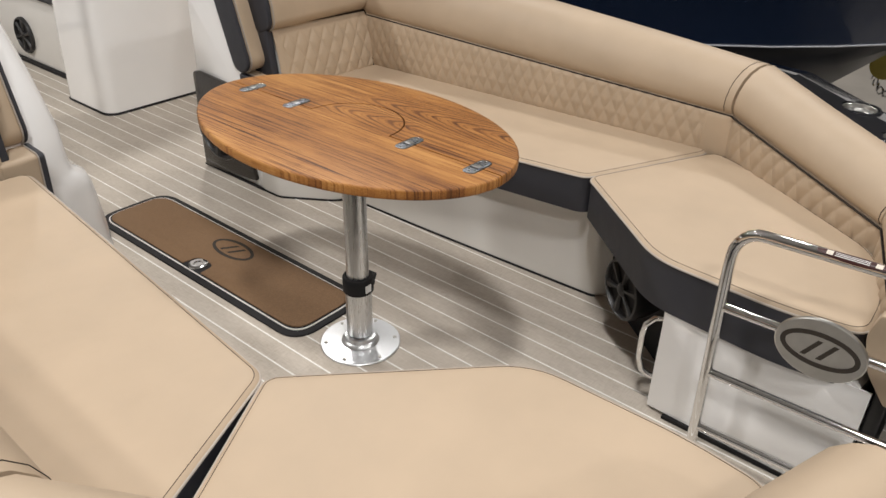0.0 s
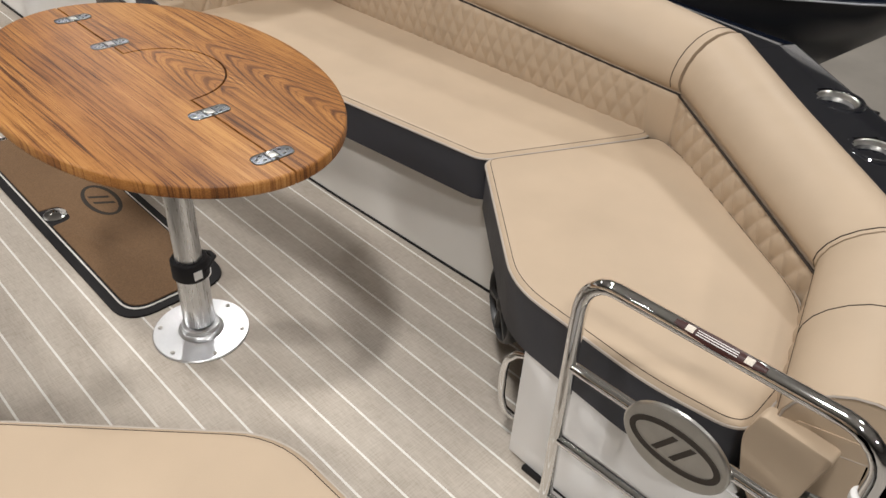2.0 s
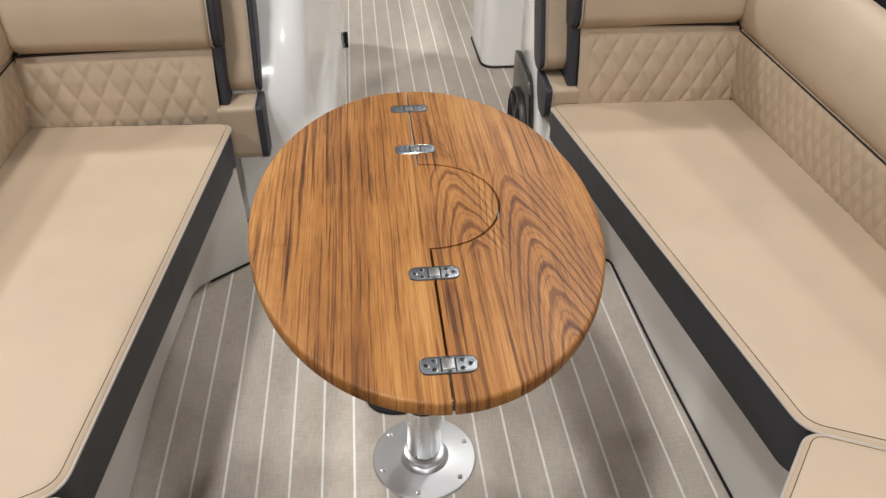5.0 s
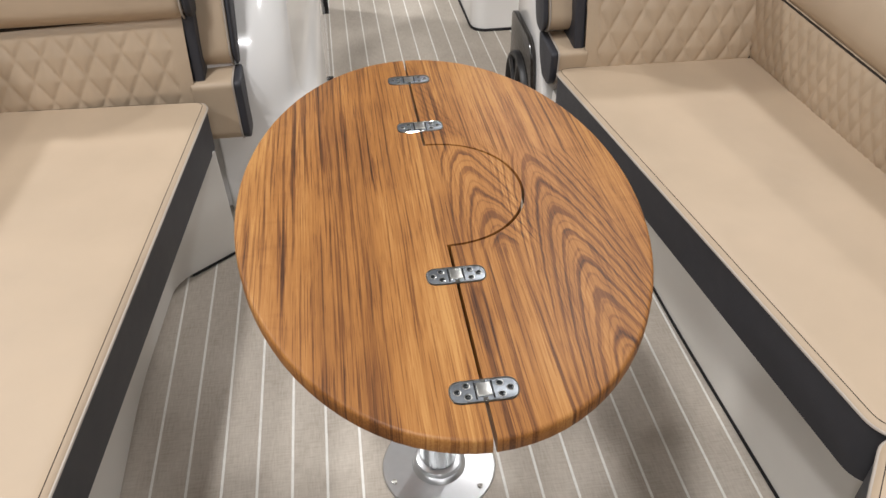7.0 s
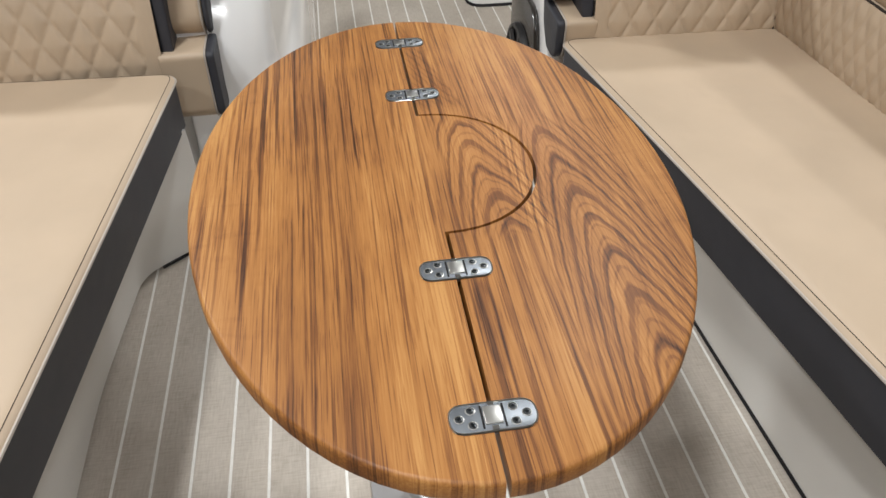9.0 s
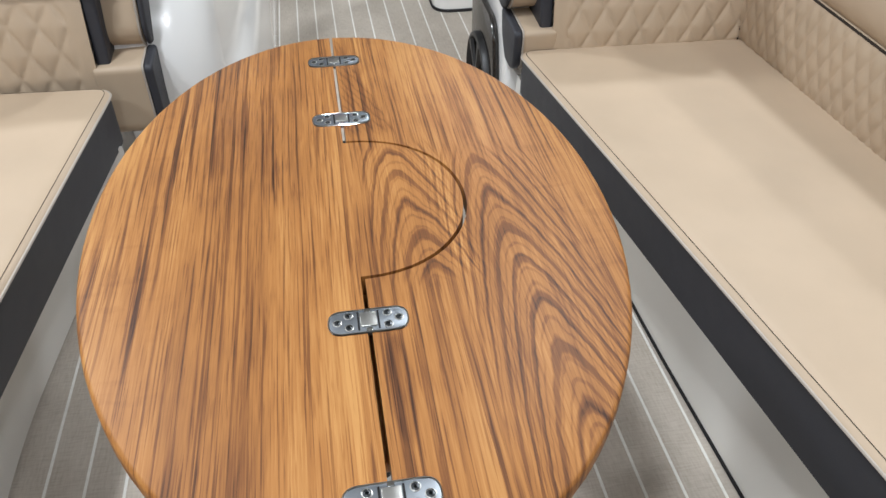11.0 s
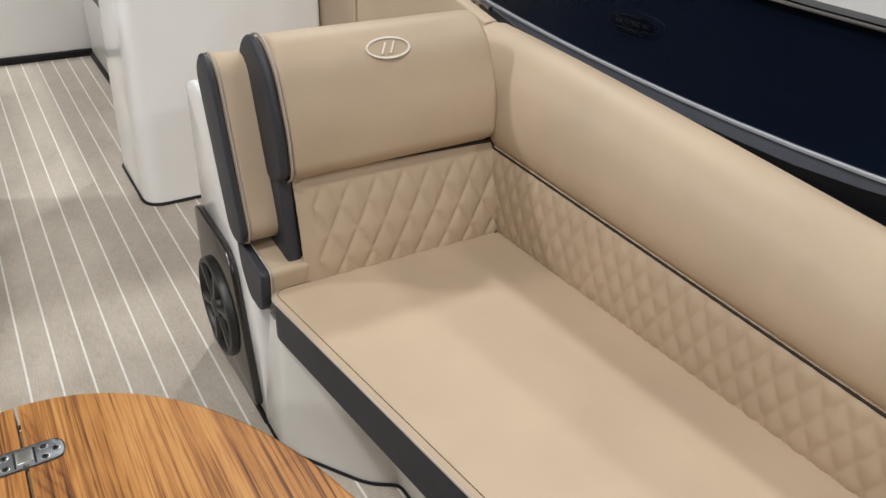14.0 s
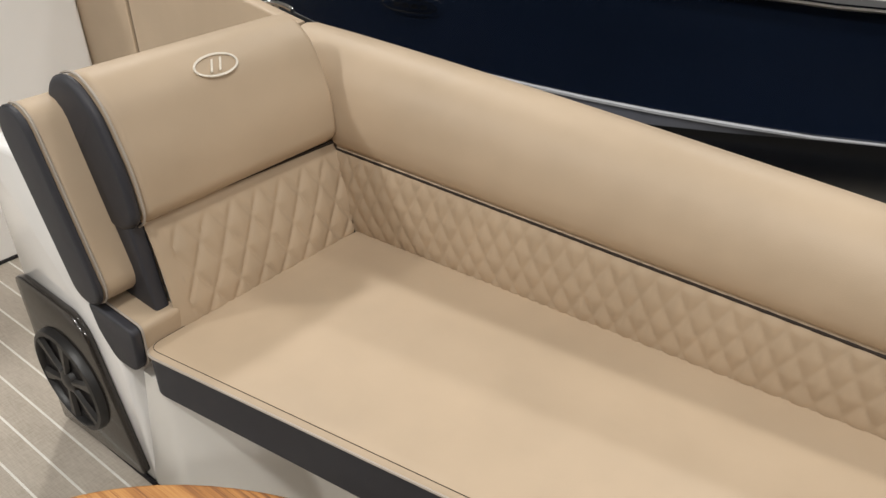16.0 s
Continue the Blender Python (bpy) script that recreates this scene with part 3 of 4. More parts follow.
def backrest(i, s, label):
    t = thing("back_cushion", label, "back cushion", "side back cushions")
    tr0, tr1 = (0.0, 0.004) if i == 0 else (0.004, 0.004)
    def shape(t, zs, zr):
        return bolster_prof(t, zs, zr, (lerp(1.0, 0.92, max(0.0, t * 6 - 5)), lerp(0.95, 0.86, min(1.0, t * 2.5)), 0.84)[i])

    rows = back_rows(i, shape, s, 14, tr0, tr1)
    # soften the ends
    for e, k in ((0, 0.93), (-1, 0.93)):
        c = sum((Vector(p) for p in rows[e]), Vector()) / len(rows[e])
        soft = [tuple(c + (Vector(p) - c) * k) for p in rows[e]]
        rows = [soft] + rows if e == 0 else rows + [soft]
    bm = bmesh.new()
    grid_mesh(bm, rows, close_u=True, caps=True)
    part("bolster", bm, TAN, t, "rounded smooth tan bolster")
    if i == 2:
        c = sum((Vector(p) for p in rows[-1]), Vector()) / len(rows[-1])
        bm = bmesh.new()
        tube(bm, [c + (Vector(p) - c) * 1.02 for p in rows[-1]], 0.0022, 6, True)
        part("piping", bm, PIPE, t, "thin piping round the end")
        if s > 0:
            bm = bmesh.new()
            slab_yz(bm, fillet([(-1.165, 0.452), (-1.185, 0.372), (-1.238, 0.303), (-1.256, 0.308), (-1.272, 0.42), (-1.288, 0.500), (-1.180, 0.505)], (0.02, 0.03, 0.008, 0.008, 0.03, 0.01, 0.01)), 0.268, 0.300, 0.004, 2, s)
            part("end_flap", bm, TAN, t, "tan vinyl flap drawn down to a point")
    for frac in ((0.985,) if i < 2 else (0.5,)):
        rr = back_rows(i, shape, s, 60)
        bm = bmesh.new()
        r = rr[int(round(frac * 60))]
        tube(bm, [Vector(p) for p in r[2:12]], 0.0012, 5)
        part("stitching", bm, STITCH, t)
    # quilted band below
    p, q = BACK[i], BACK[i + 1]
    length = math.hypot(q[0] - p[0], q[1] - p[1])
    cols = int(length / 0.0048)
    nz = 30
    base = back_rows(i, lambda t, a, b: ((0.0, 0.0),), s, cols)
    inner = back_rows(i, lambda t, a, b: ((-0.01, 0.0),), s, cols)
    rows = []
    plain_from = length - 0.085 if i == 0 else length + 1
    for k in range(cols + 1):
        bx, by, bz = base[k][0]
        d = (Vector(inner[k][0]) - Vector(base[k][0]))
        d.z = 0
        d.normalize()
        u = k / cols * length
        row = []
        z0 = 0.384
        for j in range(nz + 1):
            v = j / nz
            z = lerp(z0, bz + 0.006, v)
            a, b = u / 0.044 + (z - z0) / 0.084, u / 0.044 - (z - z0) / 0.084
            pad = quilt(a, b)
            if i > 0:
                # looser pads that lean towards the bow
                a, b = u / 0.052 + (z - z0) / 0.13, u / 0.052 - (z - z0) / 0.075
                pad = 0.55 * quilt(a, b) + 0.45 * abs(math.sin(math.pi * b)) ** 0.8
            edge = min(1.0, min(v, 1 - v) / 0.10, u / 0.02 + 0.01, (length - u) / 0.02 + 0.01)
            if u > plain_from:
                pad = 0.75
                edge = min(edge, (u - plain_from) / 0.012)
            belly = math.sin(math.pi * v) ** 0.6
            off = 0.004 + 0.010 * belly + (0.0056 if i == 0 else 0.0062) * pad * max(0.0, edge) - 0.018 * (1 - v)*0.5
            row.append((bx + d.x * off, by + d.y * off, z))
        rows.append(row)
    bm = bmesh.new()
    grid_mesh(bm, rows)
    part("quilted_panel", bm, TAN, t, "tan vinyl band quilted in diamonds" if i == 0 else "tan vinyl band with soft slanting pads")
    # dark cord along the seam, thickened to stand for the bolster's shade on the band
    bm = bmesh.new()
    tube(bm, [(bx, by, bz + 0.0005) for (bx, by, bz), in back_rows(i, lambda t, a, b: ((-0.0062 if i == 0 else -0.0115, 0.0),), s, 30)], 0.0030, 6)
    part("seam", bm, STITCH, t)
    # board behind it
    bm = bmesh.new()
    n0, low = (-0.006, 0.385) if i == 2 else (0.012, 0.30)
    rows = back_rows(i, lambda t, zs, zr: ((n0, -(zs - low) / (zr - zs)), (n0, 0.05), (0.012, 0.3), (0.11, 0.3), (0.12, -(zs - low) / (zr - zs))), s, 4, 0.01, 0.0 if i == 2 else 0.01)
    grid_mesh(bm, rows, close_u=True, caps=True)
    part("backing_board", bm, TAN if i == 2 else BASEWHITE, t)
    return t


def lounge_back(s, x0, x1):
    """The upright back at the after end of the bench: quilted panel, bolster on top, dark side."""
    t = thing("lounge_backrest", "tan lounge backrest with quilted panel and dark navy side", "backrest", "lounge backrests")
    yb, zb, yt, zt = 0.945, 0.388, 0.985, 0.625
    cols, nz = 110, 44
    rows = []
    for k in range(cols + 1):
        u = k / cols
        x = lerp(x0, x1, u)
        row = []
        for j in range(nz + 1):
            v = j / nz
            a, b = (x - x0) / 0.062 + v * 2.15, (x - x0) / 0.062 - v * 2.15
            pad = quilt(a, b)
            if x - x0 < 0.035:
                pad = 0.55
            pad = lerp(pad, 0.5, max(0.0, (v - 0.80) / 0.12) if v < 0.92 else 1.0)
            if v < 0.10:
                pad = lerp(0.5, pad, v / 0.10)
            edge = max(0.0, min(1.0, v / 0.05, (1 - v) / 0.08, u / 0.04, (1 - u) / 0.04))
            off = 0.006 + 0.012 * math.sin(math.pi * v) ** 0.6 + 0.0072 * pad * edge
            row.append((s * x, lerp(yb, yt, v) - off, lerp(zb, zt - 0.012 * u, v)))
        rows.append(row)
    bm = bmesh.new()
    grid_mesh(bm, rows)
    part("quilted_panel", bm, TAN, t, "tan vinyl panel quilted in diamonds")
    bm = bmesh.new()
    slab_yz(bm, fillet([(0.950, 0.440), (0.975, 0.625), (1.16, 0.625), (1.16, 0.43), (0.96, 0.43)], 0.01), x0 - 0.027, x0 + 0.002, 0.006, 3, s)
    part("side_panel", bm, NAVY, t, "dark navy vinyl side")
    bm = bmesh.new()
    slab_yz(bm, [(0.97, 0.40), (1.0, 0.62), (1.18, 0.62), (1.18, 0.40)], x0, x1, 0.004, 2, s)
    part("backing_board", bm, BASEWHITE, t)
    prof = fillet([(0.990, 0.610), (0.945, 0.640), (0.952, 0.725), (0.996, 0.836), (1.054, 0.882), (1.118, 0.868), (1.168, 0.780), (1.175, 0.610)], (0.01, 0.03, 0.06, 0.06, 0.05, 0.05, 0.06, 0.01), 7)
    bm = bmesh.new()
    slab_yz(bm, prof, x0 - 0.010, x1 - 0.022, 0.022, 5, s)
    part("bolster", bm, TAN, t, "rounded smooth tan head bolster")
    bm = bmesh.new()
    slab_yz(bm, inset(prof, -0.001), x0 - 0.030, x0 - 0.010, 0.012, 4, s)
    part("bolster_side", bm, NAVY, t, "dark navy vinyl side")
    bm = bmesh.new()
    tube(bm, [(s * (x0 - 0.008), y, z) for y, z in inset(prof, -0.002)], 0.0026, 6, True)
    part("piping", bm, PIPE, t)
    bm = bmesh.new()
    tube(bm, [(s * lerp(x0 - 0.02, x1, k / 10), 0.975 , zt + 0.006 - 0.018 * k / 10) for k in range(11)], 0.0038, 6)
    part("seam", bm, STITCH, t)
    # dark line up the corner where the panel meets the side band
    bm = bmesh.new()
    tube(bm, [(s * (x1 - 0.020), lerp(yb, yt, k / 8) - 0.013, lerp(zb, zt - 0.014, k / 8)) for k in range(9)], 0.0030, 6)
    part("corner_line", bm, STITCH, t)
    u = Vector((1, 0, 0))
    bm = bmesh.new()
    emblem(bm, (s * (x0 + 0.226), 1.005, 0.8425), u, Vector((0, 0.74, 0.67)), 0.048, 0.024, 0.0042, 0.0022)
    part("emblem", bm, PALEMARK, t, "pale stitched oval mark")
    return t


def arm_bolster(s, x0):
    t = thing("arm_bolster", "slanted tan arm bolster with dark navy inner face", "bolster", "arm bolsters")
    a, b, w = Vector((1.030, 0.470)), Vector((1.148, 0.832)), 0.052
    d = (b - a).normalized()
    n = Vector((-d.y, d.x))
    poly = []
    for t0 in np.linspace(0, math.pi, 9):
        poly.append(tuple(a + d * 0.05 - d * 0.045 * math.sin(t0) - n * w * 0.95 * math.cos(t0) * -1))
    for t0 in np.linspace(0, math.pi, 9):
        poly.append(tuple(b - d * 0.05 + d * 0.05 * math.sin(t0) + n * w * math.cos(t0) * -1))
    bm = bmesh.new()
    slab_yz(bm, poly, x0 + 0.014, x0 + 0.104, 0.014, 4, s)
    part("cover", bm, TAN, t, "smooth tan vinyl front")
    bm = bmesh.new()
    slab_yz(bm, inset(poly, -0.001), x0 + 0.002, x0 + 0.016, 0.010, 4, s)
    part("inner_face", bm, NAVY, t, "dark navy vinyl face")
    bm = bmesh.new()
    tube(bm, [(s * (x0 + 0.019), y, z) for y, z in inset(poly, -0.0012)], 0.0026, 6, True)
    part("piping", bm, PIPE, t)
    return t


def corner_block(s, x0, x1):
    t = thing("corner_cushion", "small tan corner cushion with dark navy end", "cushion", "corner cushions")
    lo = 0.350 if s > 0 else 0.280
    poly = fillet([(0.940, lo + 0.02), (0.932, 0.452), (1.075, 0.462), (1.06, lo + 0.05), (1.02, lo), (0.96, lo)], 0.016)
    bm = bmesh.new()
    slab_yz(bm, poly, x0 + 0.019, x1, 0.006, 3, s)
    part("cover", bm, TAN, t)
    bm = bmesh.new()
    slab_yz(bm, inset(poly, -0.001), x0, x0 + 0.021, 0.006, 3, s)
    part("end_face", bm, NAVY, t, "dark navy vinyl end")
    bm = bmesh.new()
    tube(bm, [(s * (x0 + 0.021), y, z) for y, z in inset(poly, -0.002)], 0.0024, 6, True)
    part("piping", bm, PIPE, t)
    return t


def speaker(name_label, centre, u, v, r, parent=None):
    """A round boat loudspeaker: ring, cone, cap and spokes, in the plane of u and v."""
    c, u, v = Vector(centre), Vector(u).normalized(), Vector(v).normalized()
    w = u.cross(v)

    def turned(profile, seg=40):
        bm = bmesh.new()
        rows = [[c + (u * math.cos(k) + v * math.sin(k)) * rr + w * h for k in (2 * math.pi * i / seg for i in range(seg))] for rr, h in profile]
        return grid_mesh(bm, rows, close_u=True, caps=True)

    t = parent or thing("loudspeaker", name_label, "loudspeaker", "loudspeakers")
    part("ring", turned(((r, 0.0), (r, 0.010), (r * 0.97, 0.018), (r * 0.90, 0.020), (r * 0.86, 0.012), (r * 0.86, 0.0))), SPEAKER, t, "black plastic ring")
    part("cone", turned(((r * 0.86, 0.006), (r * 0.80, 0.009), (r * 0.72, 0.004), (r * 0.3, 0.001), (r * 0.02, 0.001))), RUBBER, t)
    part("cap", turned(((r * 0.24, 0.001), (r * 0.22, 0.016), (r * 0.12, 0.022), (r * 0.01, 0.023))), SPEAKER, t)
    for k in range(6):
        a = 2 * math.pi * k / 6 + 0.3
        d, e = u * math.cos(a) + v * math.sin(a), -u * math.sin(a) + v * math.cos(a)
        bm = bmesh.new()
        rows = []
        for f, wd in ((0.15, 0.05), (0.5, 0.08), (0.88, 0.16)):
            rows.append([c + d * r * f + e * r * wd * q + w * h for q, h in ((-1, 0.010), (-0.5, 0.018), (0.5, 0.018), (1, 0.010))])
        grid_mesh(bm, rows, close_u=True, caps=True)
        part("spoke", bm, SPEAKER, t)
    return t


def bench_base(s):
    t = thing("bench_base", "white gelcoat bench base moulded to the deck, darkened to cream for shade", "bench base", "bench bases")
    lo = [(0.440, 0.995), (0.605, 0.690), (0.622, 0.30), (0.648, -0.385), (0.690, -0.425), (0.450, -0.728), (0.297, -0.752), (0.293, -0.90), (0.284, -1.19), (0.60, -1.21), (1.12, -0.60), (1.12, 1.02)]
    hi = [(0.465, 0.970), (0.535, 0.73), (0.585, 0.30), (0.640, -0.365), (0.688, -0.415), (0.450, -0.728), (0.293, -0.748), (0.290, -0.90), (0.282, -1.19), (0.60, -1.21), (1.12, -0.60), (1.12, 0.99)]
    rad = (0.005, 0.05, 0.1, 0.02, 0.01, 0.01, 0.008, 0.02, 0.01, 0.02, 0.02, 0.02)
    if s < 0:
        lo[:4] = [(0.440, 0.780), (0.600, 0.655), (0.632, 0.30), (0.622, -0.385)]
        hi[:4] = [(0.450, 0.780), (0.560, 0.66), (0.600, 0.30), (0.610, -0.375)]
    else:
        lo[1:2] = [(0.440, 0.885), (0.560, 0.705), (0.618, 0.668)]
        hi[1:2] = [(0.462, 0.900), (0.510, 0.760), (0.556, 0.660)]
        rad = rad[:1] + (0.02, 0.03, 0.02) + rad[2:]
    a, b = mirror_pts(fillet(lo, rad), s), mirror_pts(fillet(hi, rad), s)
    bm = bmesh.new()
    grid_mesh(bm, [[(x, y, 0.006) for x, y in a], [(x, y, 0.02) for x, y in a], [(x, y, 0.317) for x, y in b]], close_u=True, caps=True)
    part("body", bm, BASEWHITE, t)
    bm = bmesh.new()
    tube(bm, [(x, y, 0.003) for x, y in inset(a, -0.001)][:8 if s < 0 else 40], 0.0045, 6)
    part("gasket", bm, RUBBER, t, "black sealing line along the deck")
    # black sheet that paints the recess's shade under the cushion
    bm = bmesh.new()
    grid_mesh(bm, [[(s * x, y, z) for z in (0.004, 0.316)] for x, y in ((0.676, -0.420), (0.684, -0.424), (0.446, -0.722), (0.310, -0.745))])
    part("recess_shade", bm, RUBBER, t, "black sheet for the shade in the recess under the cushion")
    bm = bmesh.new()
    box(bm, *sorted((s * 0.289, s * 0.70)), -1.245, -1.214, 0.004, 0.44, 0.006)
    part("bow_face", bm, DARKFRAME, t, "black forward face")
    # gelcoat brighter than the body's, for the light that falls on this side
    bm = bmesh.new()
    prism(bm, mirror_pts(fillet([(0.289, -0.752), (0.284, -0.90), (0.278, -1.212), (0.283, -1.212), (0.289, -0.90), (0.2945, -0.755)], 0.001, 2), s), 0.012, 0.316)
    part("lit_side_cover", bm, WHITE, t, "flat white cover panel, brighter gelcoat for the light on it")
    bm = bmesh.new()
    box(bm, *sorted((s * 0.276, s * 0.300)), -1.212, -0.800, 0.001, 0.012)
    part("toe_seal", bm, RUBBER, t)
    # after block that carries the lounge back
    prof = fillet([(0.996, 0.004), (1.350, 0.004), (1.340, 0.715), (1.15, 0.725), (1.06, 0.50), (1.015, 0.40), (0.996, 0.30)], (0, 0, 0.03, 0.03, 0.04, 0.03, 0.02))
    bm = bmesh.new()
    slab_yz(bm, prof, 0.442, 1.12, 0.012, 3, s)
    part("after_block", bm, WHITE, t, "white gelcoat block")
    bm = bmesh.new()
    tube(bm, [(s * 0.438, 0.98, 0.005), (s * 0.438, 1.36, 0.005)], 0.006, 6)
    part("gasket", bm, RUBBER, t)
    return t


def speaker_panel(s):
    t = thing("loudspeaker", "black loudspeaker on a glossy black side panel", "loudspeaker", "loudspeakers")
    prof = fillet([(1.030, 0.035), (1.372, 0.010), (1.372, 0.405), (1.345, 0.415), (1.150, 0.405), (1.115, 0.370)], (0.02, 0.01, 0.03, 0.02, 0.03, 0.03))
    bm = bmesh.new()
    slab_yz(bm, prof, 0.450, 0.4675, 0.004, 2, s)
    part("panel", bm, GLOSSBLACK, t, "glossy black panel")
    speaker("", (s * 0.452, 1.235, 0.200), (0, -s, 0), (0, 0, 1), 0.124, t)
    return t


# gunwale height and outer reach at the four corners of the backrest
CUPS = ((1.142, -0.880, 0.612), (0.996, -1.024, 0.602))
GUN = [(0.735, 0.215), (0.630, 0.350), (0.585, 0.350), (0.570, 0.330)]

for s in (1, -1):
    seat_cushion(SEAT1[s], (0.04, 0.032, 0.06, 0.045), None, s, "long tan vinyl bench cushion with dark navy apron")
    seat_cushion(SEAT2[s], (0.030, 0.07, 0.06, 0.05, 0.05, 0.09, 0.06, 0.045), None, s, "angled tan vinyl bow cushion with dark navy apron")
    backrest(0, s, "long tan side backrest with diamond-quilted lower band")
    backrest(1, s, "angled tan bow backrest with softly padded lower band")
    backrest(2, s, "short tan bow backrest at the gate")
    if s > 0:
        group = (lounge_back(s, 0.530, 1.022), arm_bolster(s, 0.425), corner_block(s, 0.437, 0.540))
    else:
        group = (lounge_back(s, 0.490, 1.022), arm_bolster(s, 0.376), corner_block(s, 0.374, 0.500))
    for made, drop in zip(group, (0.016, 0.022, 0.008)):
        made.location = (0.0, -0.017 if s > 0 else -0.042, -0.003 if s > 0 else -drop)
    bench_base(s)
    if s > 0:
        speaker_panel(s).location = (-0.026, -0.028, 0.0)
    # bow loudspeaker on the slanted face under the notch, and a chrome grab handle
    u = Vector((-0.55, -0.83 * s, 0))
    pod = speaker("black bow loudspeaker under the bench cushion", (s * 0.446, -0.578, 0.214), u, (0, 0, 1), 0.088)
    uu = u.normalized()
    ww = uu.cross(Vector((0, 0, 1)))
    bm = bmesh.new()
    grid_mesh(bm, [[Vector((s * 0.446, -0.578, 0.214)) + (uu * math.cos(a) + Vector((0, 0, 1)) * math.sin(a)) * rr + ww * h for a in (2 * math.pi * k / 32 for k in range(32))] for rr, h in ((0.086, 0.004), (0.084, -0.04), (0.074, -0.075))], close_u=True, caps=True)
    part("housing", bm, SPEAKER, pod)
    h = thing("grab_handle", "bent chrome grab handle on the bench base", "handle", "grab handles")
    bm = bmesh.new()
    pts = [(0.310, -0.752, 0.272), (0.302, -0.728, 0.266), (0.297, -0.709, 0.240), (0.296, -0.705, 0.21), (0.296, -0.706, 0.14), (0.298, -0.716, 0.105), (0.306, -0.732, 0.090), (0.312, -0.753, 0.087)]
    tube(bm, mirror_pts(pts, s), 0.008, 10)
    part("bar", bm, CHROME, h)
    # gunwale outside the backrest
    g = thing("gunwale", "glossy black moulded gunwale outside the backrests", "gunwale", "gunwales")
    for i in range(3):
        bm = bmesh.new()

        def prof(t, zs, zr, i=i):
            k = 1 / (zr - zs)
            top = lerp(GUN[i][0], GUN[i + 1][0], t)
            w = lerp(GUN[i][1], GUN[i + 1][1], t)
            g0 = 0.160 if i == 0 else 0.125
            return [(n, (z + top - zs) * k) for n, z in ((g0, -0.05), (g0, 0.0), (g0 + 0.015, 0.004), (lerp(g0 + 0.015, w, 0.6), 0.003), (w - 0.02, -0.004), (w - 0.005, -0.014), (w, -0.05), (w - 0.01, -0.25), (w - 0.1, -0.8))]

        if i != 1 or s < 0:
            grid_mesh(bm, back_rows(i, prof, s, 10))
        else:
            # finer mesh with the openings for the cup holders
            def dense(t, zs, zr):
                p = prof(t, zs, zr)
                mid = [tuple(lerp(p[k][m], p[k + 1][m], j / 16) for m in (0, 1)) for k in (2, 3) for j in range(16)]
                return p[:2] + mid + p[4:]

            grid_mesh(bm, back_rows(i, dense, s, 70))
            gone = [f for f in bm.faces if any(math.hypot(f.calc_center_median().x - c[0], f.calc_center_median().y - c[1]) < 0.046 for c in CUPS)]
            bmesh.ops.delete(bm, geom=gone, context="FACES")
        part("moulding", bm, BLACKGEL, g)

# ---- cup holders in the starboard gunwale ----
for cx, cy, cz in CUPS:
    t = thing("cup_holder", "glossy black cup holder with polished steel insert in the gunwale", "cup holder", "cup holders")
    bm = bmesh.new()
    lathe(bm, ((0.060, -0.008), (0.060, 0.003), (0.057, 0.006), (0.051, 0.006), (0.0478, 0.000), (0.045, -0.075), (0.002, -0.076)), (cx, cy, cz), 36)
    part("cup", bm, BLACKGEL, t, "glossy black cup wall and lip")
    bm = bmesh.new()
    lathe(bm, ((0.0475, -0.016), (0.0475, 0.001), (0.0460, 0.004), (0.0430, 0.002), (0.040, -0.010), (0.037, -0.016), (0.020, -0.018), (0.002, -0.017)), (cx, cy, cz), 36)
    part("insert", bm, STEEL, t, "polished steel insert")
    # ring of small bright chrome dots on the lip
    for k in range(8):
        ang = 2 * math.pi * k / 8 + 0.2
        bm = bmesh.new()
        lathe(bm, ((0.0018, 0.0055), (0.0018, 0.0072), (0.0008, 0.0078)), (cx + 0.0545 * math.cos(ang), cy + 0.0545 * math.sin(ang), cz), 8)
        part("bright_dot", bm, CHROME, t)

# ---- mooring cleats on the starboard gunwale ----
for cx, cy, cz in ((1.200, 1.330, 0.764), (1.192, 0.585, 0.698)):
    t = thing("mooring_cleat", "small polished chrome mooring cleat on the gunwale", "cleat", "mooring cleats")
    bm = bmesh.new()
    lathe(bm, ((0.016, -0.004), (0.016, 0.004), (0.009, 0.010), (0.008, 0.036), (0.010, 0.046)), (cx, cy, cz), 16)
    part("stem", bm, CHROME, t)
    bm = bmesh.new()
    tube(bm, [(cx, cy - 0.055, cz + 0.040), (cx, cy - 0.03, cz + 0.046), (cx, cy, cz + 0.048), (cx, cy + 0.03, cz + 0.046), (cx, cy + 0.055, cz + 0.040)], 0.007, 10)
    part("horns", bm, CHROME, t)

# ---- open bow gate ----
GX = 0.212
GZ = 0.015
gate = thing("bow_gate", "open chrome tube bow gate standing beside the bench", "gate")
bm = bmesh.new()
path = [(GX, -0.905, 0.03), (GX, -0.893, 0.50)]
path += [(GX, -0.893 - 0.055 * (1 - math.cos(a)), 0.535 + 0.065 * math.sin(a)) for a in np.linspace(0, math.pi / 2, 7)]
path += [(GX, -0.948 - 0.33 * k / 4, 0.600 + 0.012 * k / 4) for k in range(1, 5)]
path += [(GX, -1.278 - 0.06 * math.sin(a), 0.552 + 0.06 * math.cos(a)) for a in np.linspace(0, math.pi / 2, 7)[1:]]
path += [(GX, -1.338, 0.42), (GX, -1.338, 0.06)]
tube(bm, [(x, y, z + (GZ if z > 0.1 else 0)) for x, y, z in path], 0.0125, 14)
part("frame", bm, CHROME, gate)
